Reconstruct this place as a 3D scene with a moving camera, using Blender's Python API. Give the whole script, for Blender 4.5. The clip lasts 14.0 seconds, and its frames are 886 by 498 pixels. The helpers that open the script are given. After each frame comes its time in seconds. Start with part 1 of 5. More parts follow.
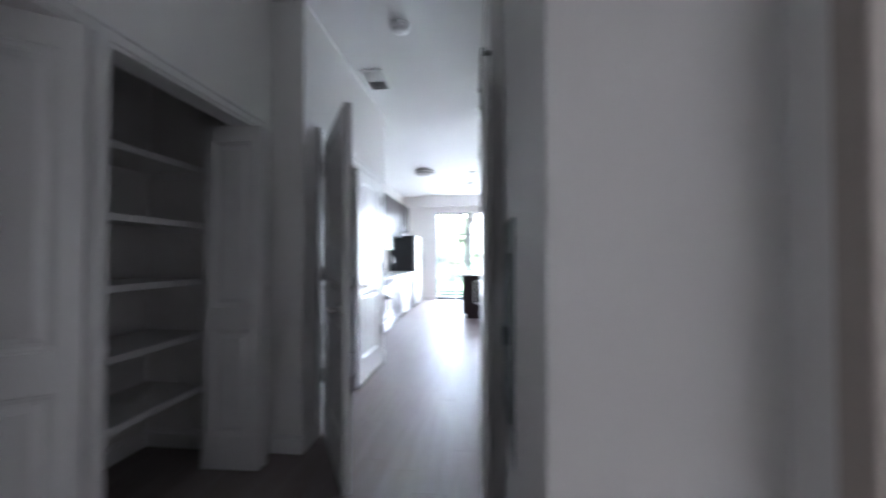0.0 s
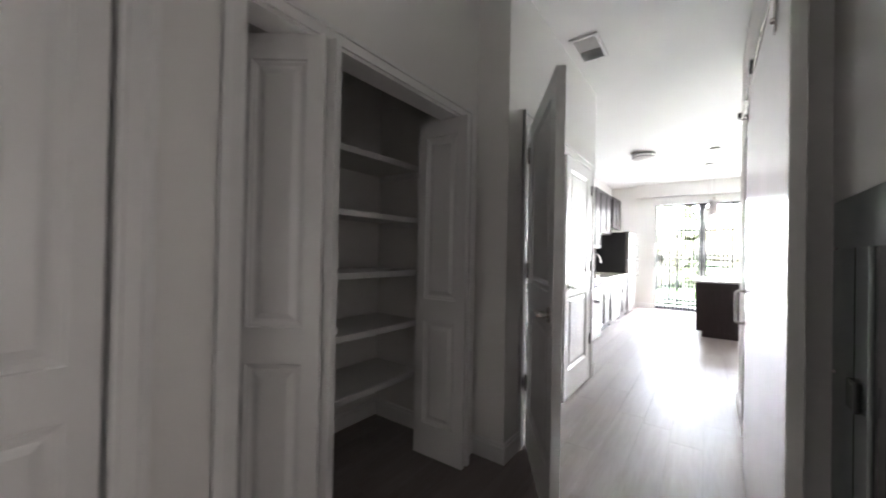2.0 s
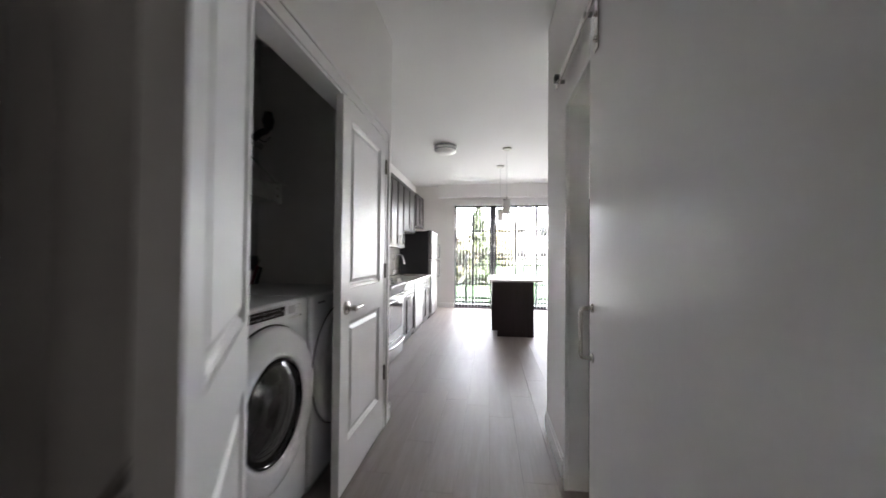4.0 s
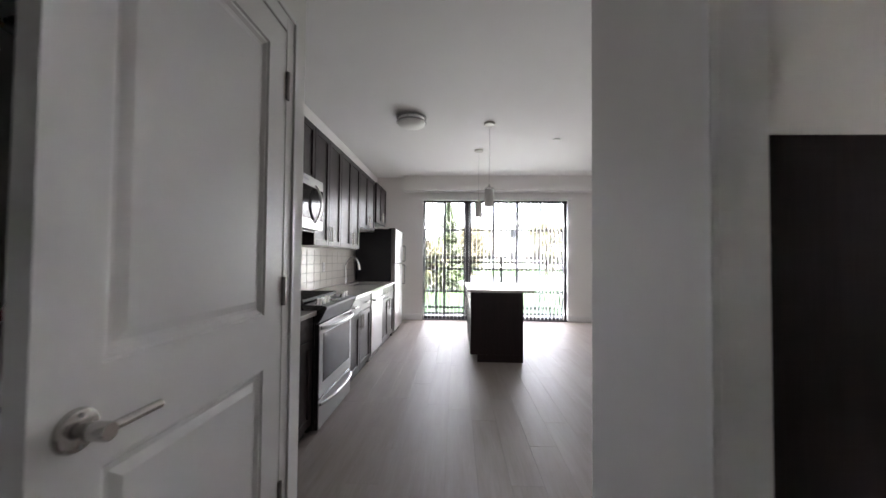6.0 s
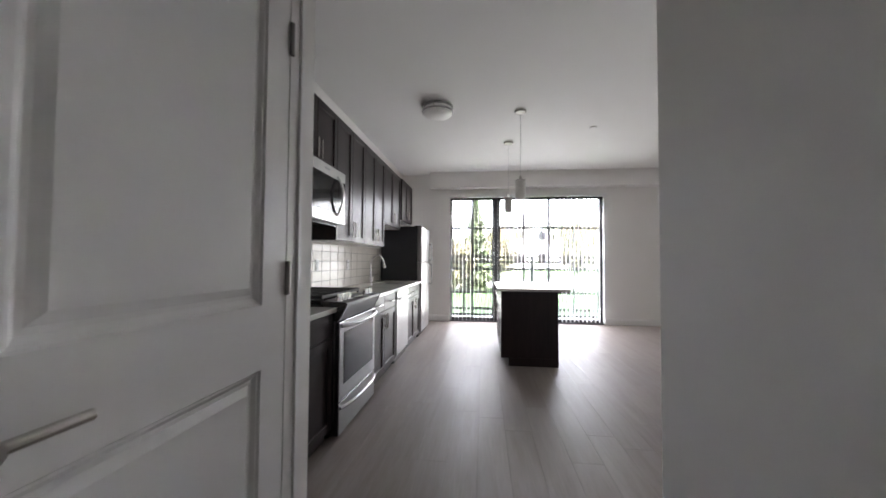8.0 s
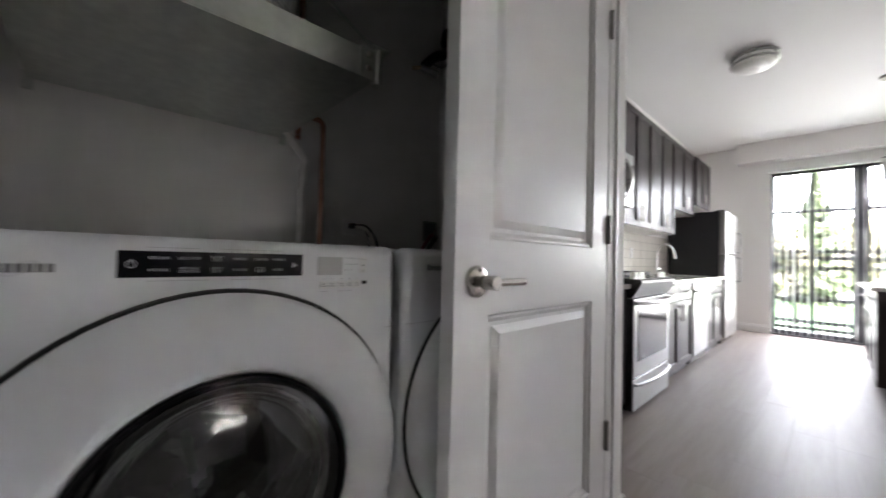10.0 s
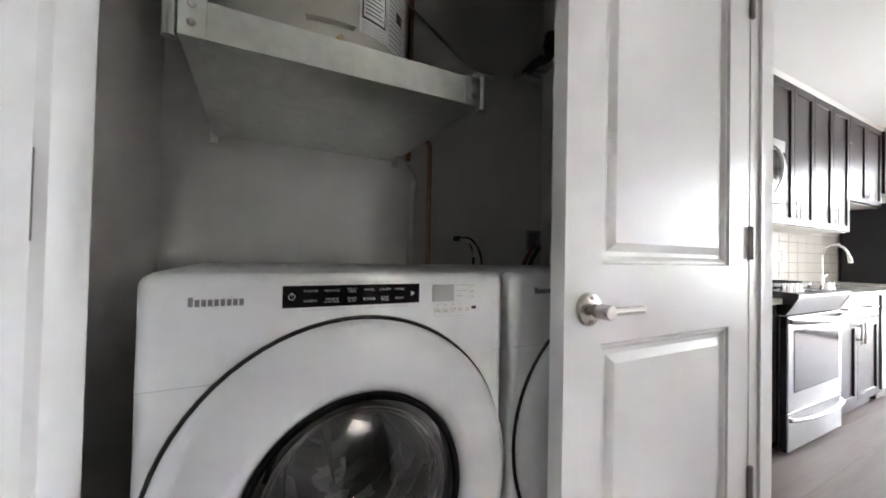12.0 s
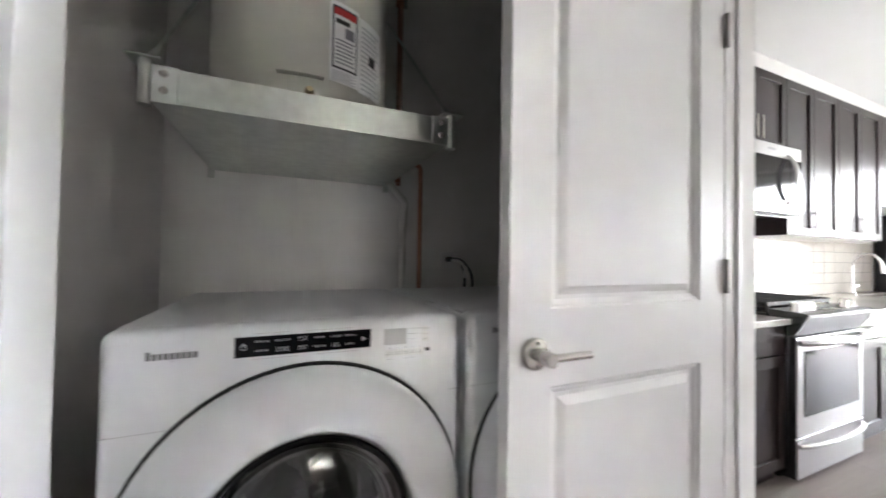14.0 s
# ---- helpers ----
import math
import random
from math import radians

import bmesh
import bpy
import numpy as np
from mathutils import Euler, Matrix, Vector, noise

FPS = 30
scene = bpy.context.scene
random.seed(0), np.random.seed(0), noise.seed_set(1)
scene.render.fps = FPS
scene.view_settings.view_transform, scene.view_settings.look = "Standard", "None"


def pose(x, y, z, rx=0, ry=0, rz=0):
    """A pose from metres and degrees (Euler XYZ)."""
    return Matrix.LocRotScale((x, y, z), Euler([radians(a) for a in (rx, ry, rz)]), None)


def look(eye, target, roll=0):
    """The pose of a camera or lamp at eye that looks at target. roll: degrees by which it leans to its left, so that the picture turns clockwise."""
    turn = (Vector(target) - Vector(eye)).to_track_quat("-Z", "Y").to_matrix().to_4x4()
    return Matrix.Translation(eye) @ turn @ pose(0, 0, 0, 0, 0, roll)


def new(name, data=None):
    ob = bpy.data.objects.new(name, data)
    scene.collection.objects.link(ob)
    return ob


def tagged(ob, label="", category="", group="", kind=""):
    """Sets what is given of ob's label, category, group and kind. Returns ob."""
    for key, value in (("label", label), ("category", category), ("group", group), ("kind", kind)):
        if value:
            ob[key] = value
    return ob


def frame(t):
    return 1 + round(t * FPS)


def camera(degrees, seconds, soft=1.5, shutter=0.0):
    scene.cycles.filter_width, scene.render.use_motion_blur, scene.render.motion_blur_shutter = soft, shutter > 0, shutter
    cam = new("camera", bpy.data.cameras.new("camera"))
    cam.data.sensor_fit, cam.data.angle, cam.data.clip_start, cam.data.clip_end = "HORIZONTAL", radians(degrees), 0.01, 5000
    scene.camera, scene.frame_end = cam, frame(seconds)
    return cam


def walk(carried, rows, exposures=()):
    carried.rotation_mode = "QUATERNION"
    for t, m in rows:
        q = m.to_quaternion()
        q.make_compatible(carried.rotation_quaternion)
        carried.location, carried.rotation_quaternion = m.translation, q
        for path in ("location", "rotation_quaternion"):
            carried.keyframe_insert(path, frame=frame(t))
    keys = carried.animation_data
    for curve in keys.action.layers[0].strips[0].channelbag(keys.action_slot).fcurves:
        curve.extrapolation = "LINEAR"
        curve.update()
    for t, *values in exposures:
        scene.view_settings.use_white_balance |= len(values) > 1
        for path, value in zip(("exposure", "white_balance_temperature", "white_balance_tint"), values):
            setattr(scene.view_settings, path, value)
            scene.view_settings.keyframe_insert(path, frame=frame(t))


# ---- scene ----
cam = camera(101.6, 14.0, shutter=0.5)
PATH = [
    (0, (0.967, 0.253, 1.248), (0.776, 2.244, 1.28), 0.0),
    (0.5, (0.857, 0.256, 1.254), (-0.092, 2.016, 1.276), 0.7),
    (1, (0.863, 0.323, 1.248), (-0.444, 1.837, 1.262), 0.8),
    (1.5, (0.885, 0.396, 1.217), (-0.448, 1.887, 1.236), 0.9),
    (2, (0.813, 0.525, 1.226), (-0.37, 2.137, 1.242), 1.1),
    (2.5, (0.754, 0.755, 1.207), (-0.117, 2.555, 1.228), 1.0),
    (3, (0.718, 1.081, 1.223), (0.091, 2.98, 1.252), 0.7),
    (3.5, (0.66, 1.394, 1.204), (0.202, 3.34, 1.237), 0.7),
    (4, (0.605, 1.767, 1.228), (0.356, 3.751, 1.264), 0.5),
    (4.2, (0.591, 1.924, 1.226), (0.402, 3.915, 1.267), 0.3),
    (6.5, (0.487, 3.168, 1.241), (0.412, 5.166, 1.298), 0.5),
    (7, (0.499, 3.252, 1.243), (0.407, 5.249, 1.306), 0.5),
    (9.3, (0.429, 3.076, 1.028), (-0.546, 4.821, 1.099), 0.9),
    (9.5, (0.43, 3.04, 1.018), (-0.728, 4.67, 1.072), 1.0),
    (10, (0.41, 2.965, 1.002), (-1.05, 4.332, 1.053), 1.5),
    (10.5, (0.411, 2.931, 0.996), (-1.254, 4.038, 1.036), 1.5),
    (11, (0.415, 2.937, 1.013), (-1.32, 3.93, 1.049), 1.4),
    (11.5, (0.418, 2.937, 1.018), (-1.335, 3.899, 1.06), 1.3),
    (12, (0.421, 2.935, 1.061), (-1.356, 3.854, 1.096), 1.2),
    (12.5, (0.417, 2.931, 1.135), (-1.412, 3.737, 1.17), 1.2),
    (13, (0.411, 2.942, 1.191), (-1.452, 3.67, 1.227), 1.2),
    (13.5, (0.426, 2.952, 1.166), (-1.447, 3.651, 1.207), 1.1),
    (14, (0.523, 3.061, 1.164), (-1.308, 3.864, 1.202), 0.9),
]
EXPOSURES = [(0.0, 8.85, 5500, 16), (0.5, 8.7, 5750, 16), (1.0, 9.0, 6150, 16), (2.0, 9.15, 6350, 16), (2.5, 9.1, 6400, 16), (3.0, 8.75, 6450, 16), (3.5, 8.2, 6450, 17), (4.0, 7.85, 6450, 18),
             (6.5, 7.2, 6450, 19), (7.2, 7.2, 6450, 19), (9.3, 7.1, 6450, 18), (9.6, 7.4, 6450, 18), (10.0, 8.0, 6450, 18), (10.5, 8.55, 6450, 17), (11.0, 8.8, 6450, 17), (12.0, 8.88, 6450, 17),
             (13.0, 9.1, 6450, 17), (14.0, 9.05, 6450, 17)]
walk(cam, [(t, look(eye, target, roll)) for t, eye, target, roll in PATH], EXPOSURES)

# ---- light: bright overcast day through the glazed wall ----
world = bpy.data.worlds.new("sky")
scene.world = world
world.use_nodes = True
wn = world.node_tree
sky = wn.nodes.new("ShaderNodeTexSky")
sky.sky_type = "NISHITA"
sky.sun_disc = False
sky.sun_elevation, sky.sun_rotation = radians(48), radians(150)
sky.dust_density = 4.0
haze = wn.nodes.new("ShaderNodeHueSaturation")      # thin overcast takes most of the blue out
haze.inputs["Saturation"].default_value = 0.36
wn.links.new(sky.outputs[0], haze.inputs["Color"])
wn.links.new(haze.outputs[0], wn.nodes["Background"].inputs[0])
wn.nodes["Background"].inputs[1].default_value = 0.15
sun = new("sun", bpy.data.lights.new("sun", "SUN"))
sun.data.energy, sun.data.angle, sun.data.color = 0.6, radians(20), (1.0, 0.96, 0.9)
sun.matrix_world = look((0, 0, 30), (-6, 10, 0))


def area_lamp(name, m, sx, sy, watts, color=(1, 1, 1)):
    ob = new(name, bpy.data.lights.new(name, "AREA"))
    ob.data.shape, ob.data.size, ob.data.size_y, ob.data.energy, ob.data.color = "RECTANGLE", sx, sy, watts, color
    ob.matrix_world = m
    return ob


# daylight in the opening of the glazed doors
for z in (0.32, 0.91, 1.50, 2.09):     # tilted, since the sky sends its light down
    area_lamp("window_daylight", look((1.26, 10.225, z), (1.26, 9.225, z - 0.60)), 2.86, 0.58, 0.18, (0.98, 1.0, 0.965))
# unseen fill lamp, added beyond the entry doorway to brighten the hall
area_lamp("entry_fill_lamp", look((2.3, 0.90, 2.84), (2.3, 0.90, 0.0)), 0.6, 0.6, 0.094, (1.0, 0.98, 0.96))


# ---- helpers of this scene ----
def mat(name, color, rough=0.5, metal=0.0, vary=0.06, grain=18.0, bump=0.05, scale2=1.3, spec=0.5, coat=0.0):
    """Painted, metal or plastic surface with variation at two scales and fine relief."""
    m = bpy.data.materials.new(name)
    m.use_nodes = True
    n, l = m.node_tree.nodes, m.node_tree.links
    b = n["Principled BSDF"]
    b.inputs["Metallic"].default_value = metal
    b.inputs["Specular IOR Level"].default_value = spec
    b.inputs["Coat Weight"].default_value = coat
    geo = n.new("ShaderNodeNewGeometry")
    fine, big = n.new("ShaderNodeTexNoise"), n.new("ShaderNodeTexNoise")
    for t, sc in ((fine, grain), (big, scale2)):
        l.new(geo.outputs["Position"], t.inputs["Vector"])
        t.inputs["Scale"].default_value = sc
        t.inputs["Detail"].default_value = 4.0
    mixn = n.new("ShaderNodeMath")
    mixn.operation = "ADD"
    l.new(fine.outputs[0], mixn.inputs[0])
    l.new(big.outputs[0], mixn.inputs[1])
    rng = n.new("ShaderNodeMapRange")
    rng.inputs[1].default_value, rng.inputs[2].default_value = 0.6, 1.4
    rng.inputs[3].default_value, rng.inputs[4].default_value = 1 - vary, 1 + vary
    l.new(mixn.outputs[0], rng.inputs[0])
    hsv = n.new("ShaderNodeHueSaturation")
    hsv.inputs["Color"].default_value = (*color, 1)
    l.new(rng.outputs[0], hsv.inputs["Value"])
    l.new(hsv.outputs[0], b.inputs["Base Color"])
    rr = n.new("ShaderNodeMapRange")
    rr.inputs[1].default_value, rr.inputs[2].default_value = 0.3, 0.7
    rr.inputs[3].default_value, rr.inputs[4].default_value = max(0.02, rough * 0.85), min(1, rough * 1.15)
    l.new(big.outputs[0], rr.inputs[0])
    l.new(rr.outputs[0], b.inputs["Roughness"])
    if bump:
        bp = n.new("ShaderNodeBump")
        bp.inputs["Strength"].default_value, bp.inputs["Distance"].default_value = bump, 0.004
        l.new(fine.outputs[0], bp.inputs["Height"])
        l.new(bp.outputs[0], b.inputs["Normal"])
    return m


def wood_mat(name, dark, light, rough=0.4, axis="y", by_piece=True, stretch=14.0, spec=0.36, tone_by=0.20):
    """Wood grain along an axis; each piece takes its own tone."""
    m = bpy.data.materials.new(name)
    m.use_nodes = True
    n, l = m.node_tree.nodes, m.node_tree.links
    b = n["Principled BSDF"]
    b.inputs["Specular IOR Level"].default_value = spec
    geo, info, mp = n.new("ShaderNodeNewGeometry"), n.new("ShaderNodeObjectInfo"), n.new("ShaderNodeMapping")
    off = n.new("ShaderNodeVectorMath")
    off.operation = "ADD"
    mul = n.new("ShaderNodeMath")
    mul.operation = "MULTIPLY"
    mul.inputs[1].default_value = 37.0
    l.new(info.outputs["Random"], mul.inputs[0])
    l.new(geo.outputs["Position"], off.inputs[0])
    if by_piece:
        l.new(mul.outputs[0], off.inputs[1])
    l.new(off.outputs[0], mp.inputs[0])
    mp.inputs["Scale"].default_value = {"x": (1.2, stretch, stretch), "y": (stretch, 1.2, stretch), "z": (stretch, stretch, 1.2)}[axis]
    g1, g2 = n.new("ShaderNodeTexNoise"), n.new("ShaderNodeTexNoise")
    for t, sc, de in ((g1, 1.0, 3.0), (g2, 4.5, 6.0)):
        l.new(mp.outputs[0], t.inputs["Vector"])
        t.inputs["Scale"].default_value, t.inputs["Detail"].default_value = sc, de
        t.inputs["Distortion"].default_value = 0.6
    add = n.new("ShaderNodeMix")
    add.data_type = "FLOAT"
    add.inputs[0].default_value = 0.45
    l.new(g1.outputs[0], add.inputs[2])
    l.new(g2.outputs[0], add.inputs[3])
    tone = n.new("ShaderNodeMath")
    tone.operation = "MULTIPLY_ADD"
    tone.inputs[1].default_value = tone_by if by_piece else 0.0
    l.new(info.outputs["Random"], tone.inputs[0])
    l.new(add.outputs[0], tone.inputs[2])
    ramp = n.new("ShaderNodeValToRGB")
    ramp.color_ramp.elements[0].position, ramp.color_ramp.elements[0].color = 0.34, (*dark, 1)
    ramp.color_ramp.elements[1].position, ramp.color_ramp.elements[1].color = 0.92, (*light, 1)
    l.new(tone.outputs[0], ramp.inputs[0])
    l.new(ramp.outputs[0], b.inputs["Base Color"])
    rr = n.new("ShaderNodeMapRange")
    rr.inputs[3].default_value, rr.inputs[4].default_value = rough * 0.85, rough * 1.25
    l.new(g2.outputs[0], rr.inputs[0])
    l.new(rr.outputs[0], b.inputs["Roughness"])
    bp = n.new("ShaderNodeBump")
    bp.inputs["Strength"].default_value, bp.inputs["Distance"].default_value = 0.12, 0.002
    l.new(g2.outputs[0], bp.inputs["Height"])
    l.new(bp.outputs[0], b.inputs["Normal"])
    return m


def glass_mat(name, color=(1, 1, 1), rough=0.0):
    m = bpy.data.materials.new(name)
    m.use_nodes = True
    b = m.node_tree.nodes["Principled BSDF"]
    b.inputs["Base Color"].default_value = (*color, 1)
    b.inputs["Transmission Weight"].default_value = 1.0
    b.inputs["Roughness"].default_value = rough
    b.inputs["IOR"].default_value = 1.45
    return m


M_WALL = mat("wall_paint", (0.84, 0.825, 0.80), 0.75, vary=0.02, grain=260, bump=0.04, spec=0.3)
M_CEIL = mat("ceiling_paint", (0.86, 0.855, 0.84), 0.85, vary=0.02, grain=200, bump=0.04, spec=0.2)
M_TRIM = mat("trim_paint", (0.84, 0.832, 0.82), 0.42, vary=0.015, grain=90, bump=0.02)
M_DOOR = mat("door_paint", (0.84, 0.832, 0.82), 0.36, vary=0.012, grain=70, bump=0.006)
M_BARN = mat("barn_door_paint", (0.80, 0.79, 0.77), 0.22, vary=0.015, grain=50, bump=0.0)
M_SHELF = mat("shelf_melamine", (0.80, 0.79, 0.76), 0.45, vary=0.02, bump=0.01)
M_PLANK = wood_mat("vinyl_plank", (0.235, 0.202, 0.188), (0.355, 0.310, 0.292), 0.46, spec=0.22, tone_by=0.11)
M_SUB = mat("plank_joint", (0.13, 0.112, 0.10), 0.8)
M_CAB = wood_mat("espresso_cabinet", (0.015, 0.0095, 0.0102), (0.033, 0.0222, 0.0225), 0.32, axis="z", stretch=22.0, spec=0.18)
M_STEEL = mat("stainless", (0.36, 0.355, 0.35), 0.34, metal=1.0, vary=0.03, grain=40, bump=0.01)
M_DSTEEL = mat("dark_stainless", (0.16, 0.16, 0.165), 0.38, metal=1.0, vary=0.04, grain=40, bump=0.01)
M_NICKEL = mat("satin_nickel", (0.60, 0.58, 0.55), 0.24, metal=1.0, vary=0.03, bump=0.0)
M_SATIN = mat("brushed_nickel", (0.46, 0.44, 0.41), 0.5, metal=0.4, vary=0.03, bump=0.0)
M_CHROME = mat("chrome", (0.8, 0.8, 0.8), 0.08, metal=1.0, vary=0.02, bump=0.0)
M_BRONZE = mat("dark_hinge_metal", (0.30, 0.29, 0.28), 0.35, metal=1.0, vary=0.05, bump=0.0)
M_BLACK = mat("black_enamel", (0.012, 0.012, 0.013), 0.2, vary=0.1, bump=0.0)
M_IRON = mat("cast_iron", (0.02, 0.02, 0.02), 0.55, vary=0.2, grain=120, bump=0.15)
M_BGLASS = mat("black_glass", (0.006, 0.006, 0.007), 0.09, vary=0.05, bump=0.0, spec=0.22)
M_FRIDGE = mat("black_fridge_side", (0.014, 0.014, 0.018), 0.4, vary=0.1, grain=150, bump=0.08)
M_QUARTZ = mat("pale_quartz", (0.62, 0.60, 0.57), 0.14, vary=0.09, grain=90, bump=0.0)
M_TILE = mat("glazed_tile", (0.80, 0.765, 0.70), 0.16, vary=0.04, grain=12, bump=0.05)
M_GROUT = mat("grout", (0.36, 0.34, 0.315), 0.85, vary=0.08, grain=120)
M_FRAME = mat("bronze_window_frame", (0.030, 0.030, 0.036), 0.4, metal=0.3, vary=0.06, bump=0.02)
# dark tint holds down the brightness of the view outdoors
M_GLASS = glass_mat("window_glass", (0.23, 0.24, 0.238))
M_BLIND = mat("blind_vinyl", (0.78, 0.78, 0.77), 0.45, vary=0.02, bump=0.02)
M_WHITE = mat("appliance_white", (0.80, 0.81, 0.82), 0.38, vary=0.008, grain=60, bump=0.0, spec=0.4)
M_DRUM = mat("drum_steel", (0.50, 0.49, 0.48), 0.26, metal=0.85, vary=0.18, grain=20, bump=0.02, scale2=6)
M_GREYP = mat("grey_plastic", (0.20, 0.20, 0.21), 0.35, vary=0.05, bump=0.0)
M_LGREY = mat("pale_grey_plastic", (0.50, 0.50, 0.50), 0.35, vary=0.03, bump=0.0)
M_GALV = mat("galvanised_steel", (0.62, 0.64, 0.60), 0.34, metal=1.0, vary=0.16, grain=26, bump=0.05, scale2=5)
M_TANK = mat("tank_enamel", (0.56, 0.55, 0.49), 0.4, vary=0.02, bump=0.01)
M_COPPER = mat("copper_pipe", (0.42, 0.22, 0.155), 0.36, metal=1.0, vary=0.25, grain=30, bump=0.02)
M_BRASS = mat("brass", (0.50, 0.38, 0.24), 0.32, metal=1.0, vary=0.1, bump=0.0)
M_PVC = mat("white_pvc", (0.74, 0.73, 0.69), 0.4, vary=0.03, bump=0.0)
M_RUBBER = mat("black_rubber", (0.015, 0.015, 0.015), 0.5, vary=0.1, bump=0.02)
M_RED = mat("red_hose", (0.24, 0.03, 0.05), 0.4, vary=0.05, bump=0.0)
M_LABEL = mat("label_paper", (0.82, 0.82, 0.80), 0.5, vary=0.01, bump=0.0)
M_WARN = mat("label_red", (0.62, 0.04, 0.04), 0.5, vary=0.02, bump=0.0)
M_INK = mat("black_ink", (0.02, 0.02, 0.02), 0.6, vary=0.02, bump=0.0)
M_PRINT = mat("pale_print", (0.45, 0.46, 0.47), 0.5, vary=0.0, bump=0.0)
M_PANEL = mat("panel_grey_metal", (0.33, 0.37, 0.36), 0.22, metal=0.6, vary=0.04, grain=60, bump=0.0)
M_OPAL = mat("opal_glass", (0.90, 0.89, 0.87), 0.5, vary=0.01, bump=0.0)
M_SHADE = bpy.data.materials.new("opal_shade")
M_SHADE.use_nodes = True
_n, _l = M_SHADE.node_tree.nodes, M_SHADE.node_tree.links
_t, _m = _n.new("ShaderNodeBsdfTranslucent"), _n.new("ShaderNodeMixShader")
_t.inputs[0].default_value = (0.86, 0.85, 0.83, 1)
_n["Principled BSDF"].inputs["Base Color"].default_value = (0.84, 0.83, 0.81, 1)
_n["Principled BSDF"].inputs["Roughness"].default_value = 0.3
_m.inputs[0].default_value = 0.45
_l.new(_n["Principled BSDF"].outputs[0], _m.inputs[1])
_l.new(_t.outputs[0], _m.inputs[2])
_l.new(_m.outputs[0], _n["Material Output"].inputs["Surface"])
M_CONC = mat("patio_concrete", (0.36, 0.35, 0.33), 0.9, vary=0.12, grain=40, bump=0.2)
M_ROAD = mat("pale_asphalt", (0.16, 0.16, 0.16), 0.9, vary=0.1, grain=8, bump=0.1)
M_GRASS = mat("lawn", (0.035, 0.085, 0.014), 0.9, vary=0.35, grain=30, bump=0.5, scale2=0.6)
M_BARK = mat("bark", (0.09, 0.065, 0.045), 0.9, vary=0.3, grain=14, bump=0.4)
M_LEAF = mat("leaves", (0.10, 0.125, 0.06), 0.6, vary=0.4, grain=3, bump=0.0)
M_LEAFY = mat("yellow_leaves", (0.15, 0.135, 0.07), 0.6, vary=0.4, grain=3, bump=0.0)
M_SIDING = mat("far_siding", (0.55, 0.54, 0.52), 0.8, vary=0.05, grain=4)
M_ROOF = mat("far_roof", (0.12, 0.11, 0.11), 0.9, vary=0.1)
M_WOODF = mat("entry_frame_paint", (0.46, 0.41, 0.36), 0.4, vary=0.06, grain=30, bump=0.05)

WORLD_OF = {}


def thing(name, at=(0, 0, 0), label="", category="", group="", kind="", turn=0.0):
    """An Empty at a thing's base; its parts hang under it."""
    ob = new(name)
    ob.empty_display_size = 0.1
    ob.matrix_basis = pose(*at, 0, 0, turn)
    WORLD_OF[ob] = ob.matrix_basis.copy()
    return tagged(ob, label, category, group, kind)


def mesh_of(name, bm, material, smooth=False):
    bmesh.ops.recalc_face_normals(bm, faces=bm.faces[:])
    me = bpy.data.meshes.new(name)
    bm.to_mesh(me)
    bm.free()
    for f in me.polygons:
        f.use_smooth = smooth
    if smooth:
        me.set_sharp_from_angle(angle=radians(35))
    me.materials.append(material)
    return me


def part(name, bm, material, parent, label="", smooth=False, local=False):
    """Links a bmesh as one mesh under a thing or part. Its coordinates are the world's, or the thing's own if local."""
    me = mesh_of(name, bm, material, smooth)
    w = WORLD_OF[parent]
    if not local:
        me.transform(w.inverted())
    ob = new(name, me)
    ob.parent = parent
    WORLD_OF[ob] = w
    return tagged(ob, label)


def solid(name, bm, material, label="", category="", kind="", group="", smooth=False):
    """A top-level mesh in world coordinates."""
    ob = new(name, mesh_of(name, bm, material, smooth))
    WORLD_OF[ob] = Matrix.Identity(4)
    return tagged(ob, label, category, group, kind)


def box(lo, hi, bevel=0.0, seg=2, bm=None):
    """A box between two corners; bevelled edges where asked. Adds to bm where given."""
    b = bmesh.new()
    r = bmesh.ops.create_cube(b, size=1.0)
    for v in r["verts"]:
        v.co = Vector([lo[k] + (v.co[k] + 0.5) * (hi[k] - lo[k]) for k in range(3)])
    if bevel:
        bmesh.ops.bevel(b, geom=b.edges[:], offset=bevel, segments=seg, affect="EDGES", profile=0.5)
    return b if bm is None else join(bm, b)


def join(bm, b):
    me = bpy.data.meshes.new("tmp")
    b.to_mesh(me)
    b.free()
    bm.from_mesh(me)
    bpy.data.meshes.remove(me)
    return bm


def cyl(a, b, r, r2=None, seg=20, bm=None, cap=True):
    """A cylinder or cone from point a to point b."""
    a, b = Vector(a), Vector(b)
    q = bmesh.new()
    bmesh.ops.create_cone(q, cap_ends=cap, segments=seg, radius1=r, radius2=r if r2 is None else r2, depth=(b - a).length)
    q.transform(Matrix.Translation((a + b) / 2) @ (b - a).to_track_quat("Z", "Y").to_matrix().to_4x4())
    return q if bm is None else join(bm, q)


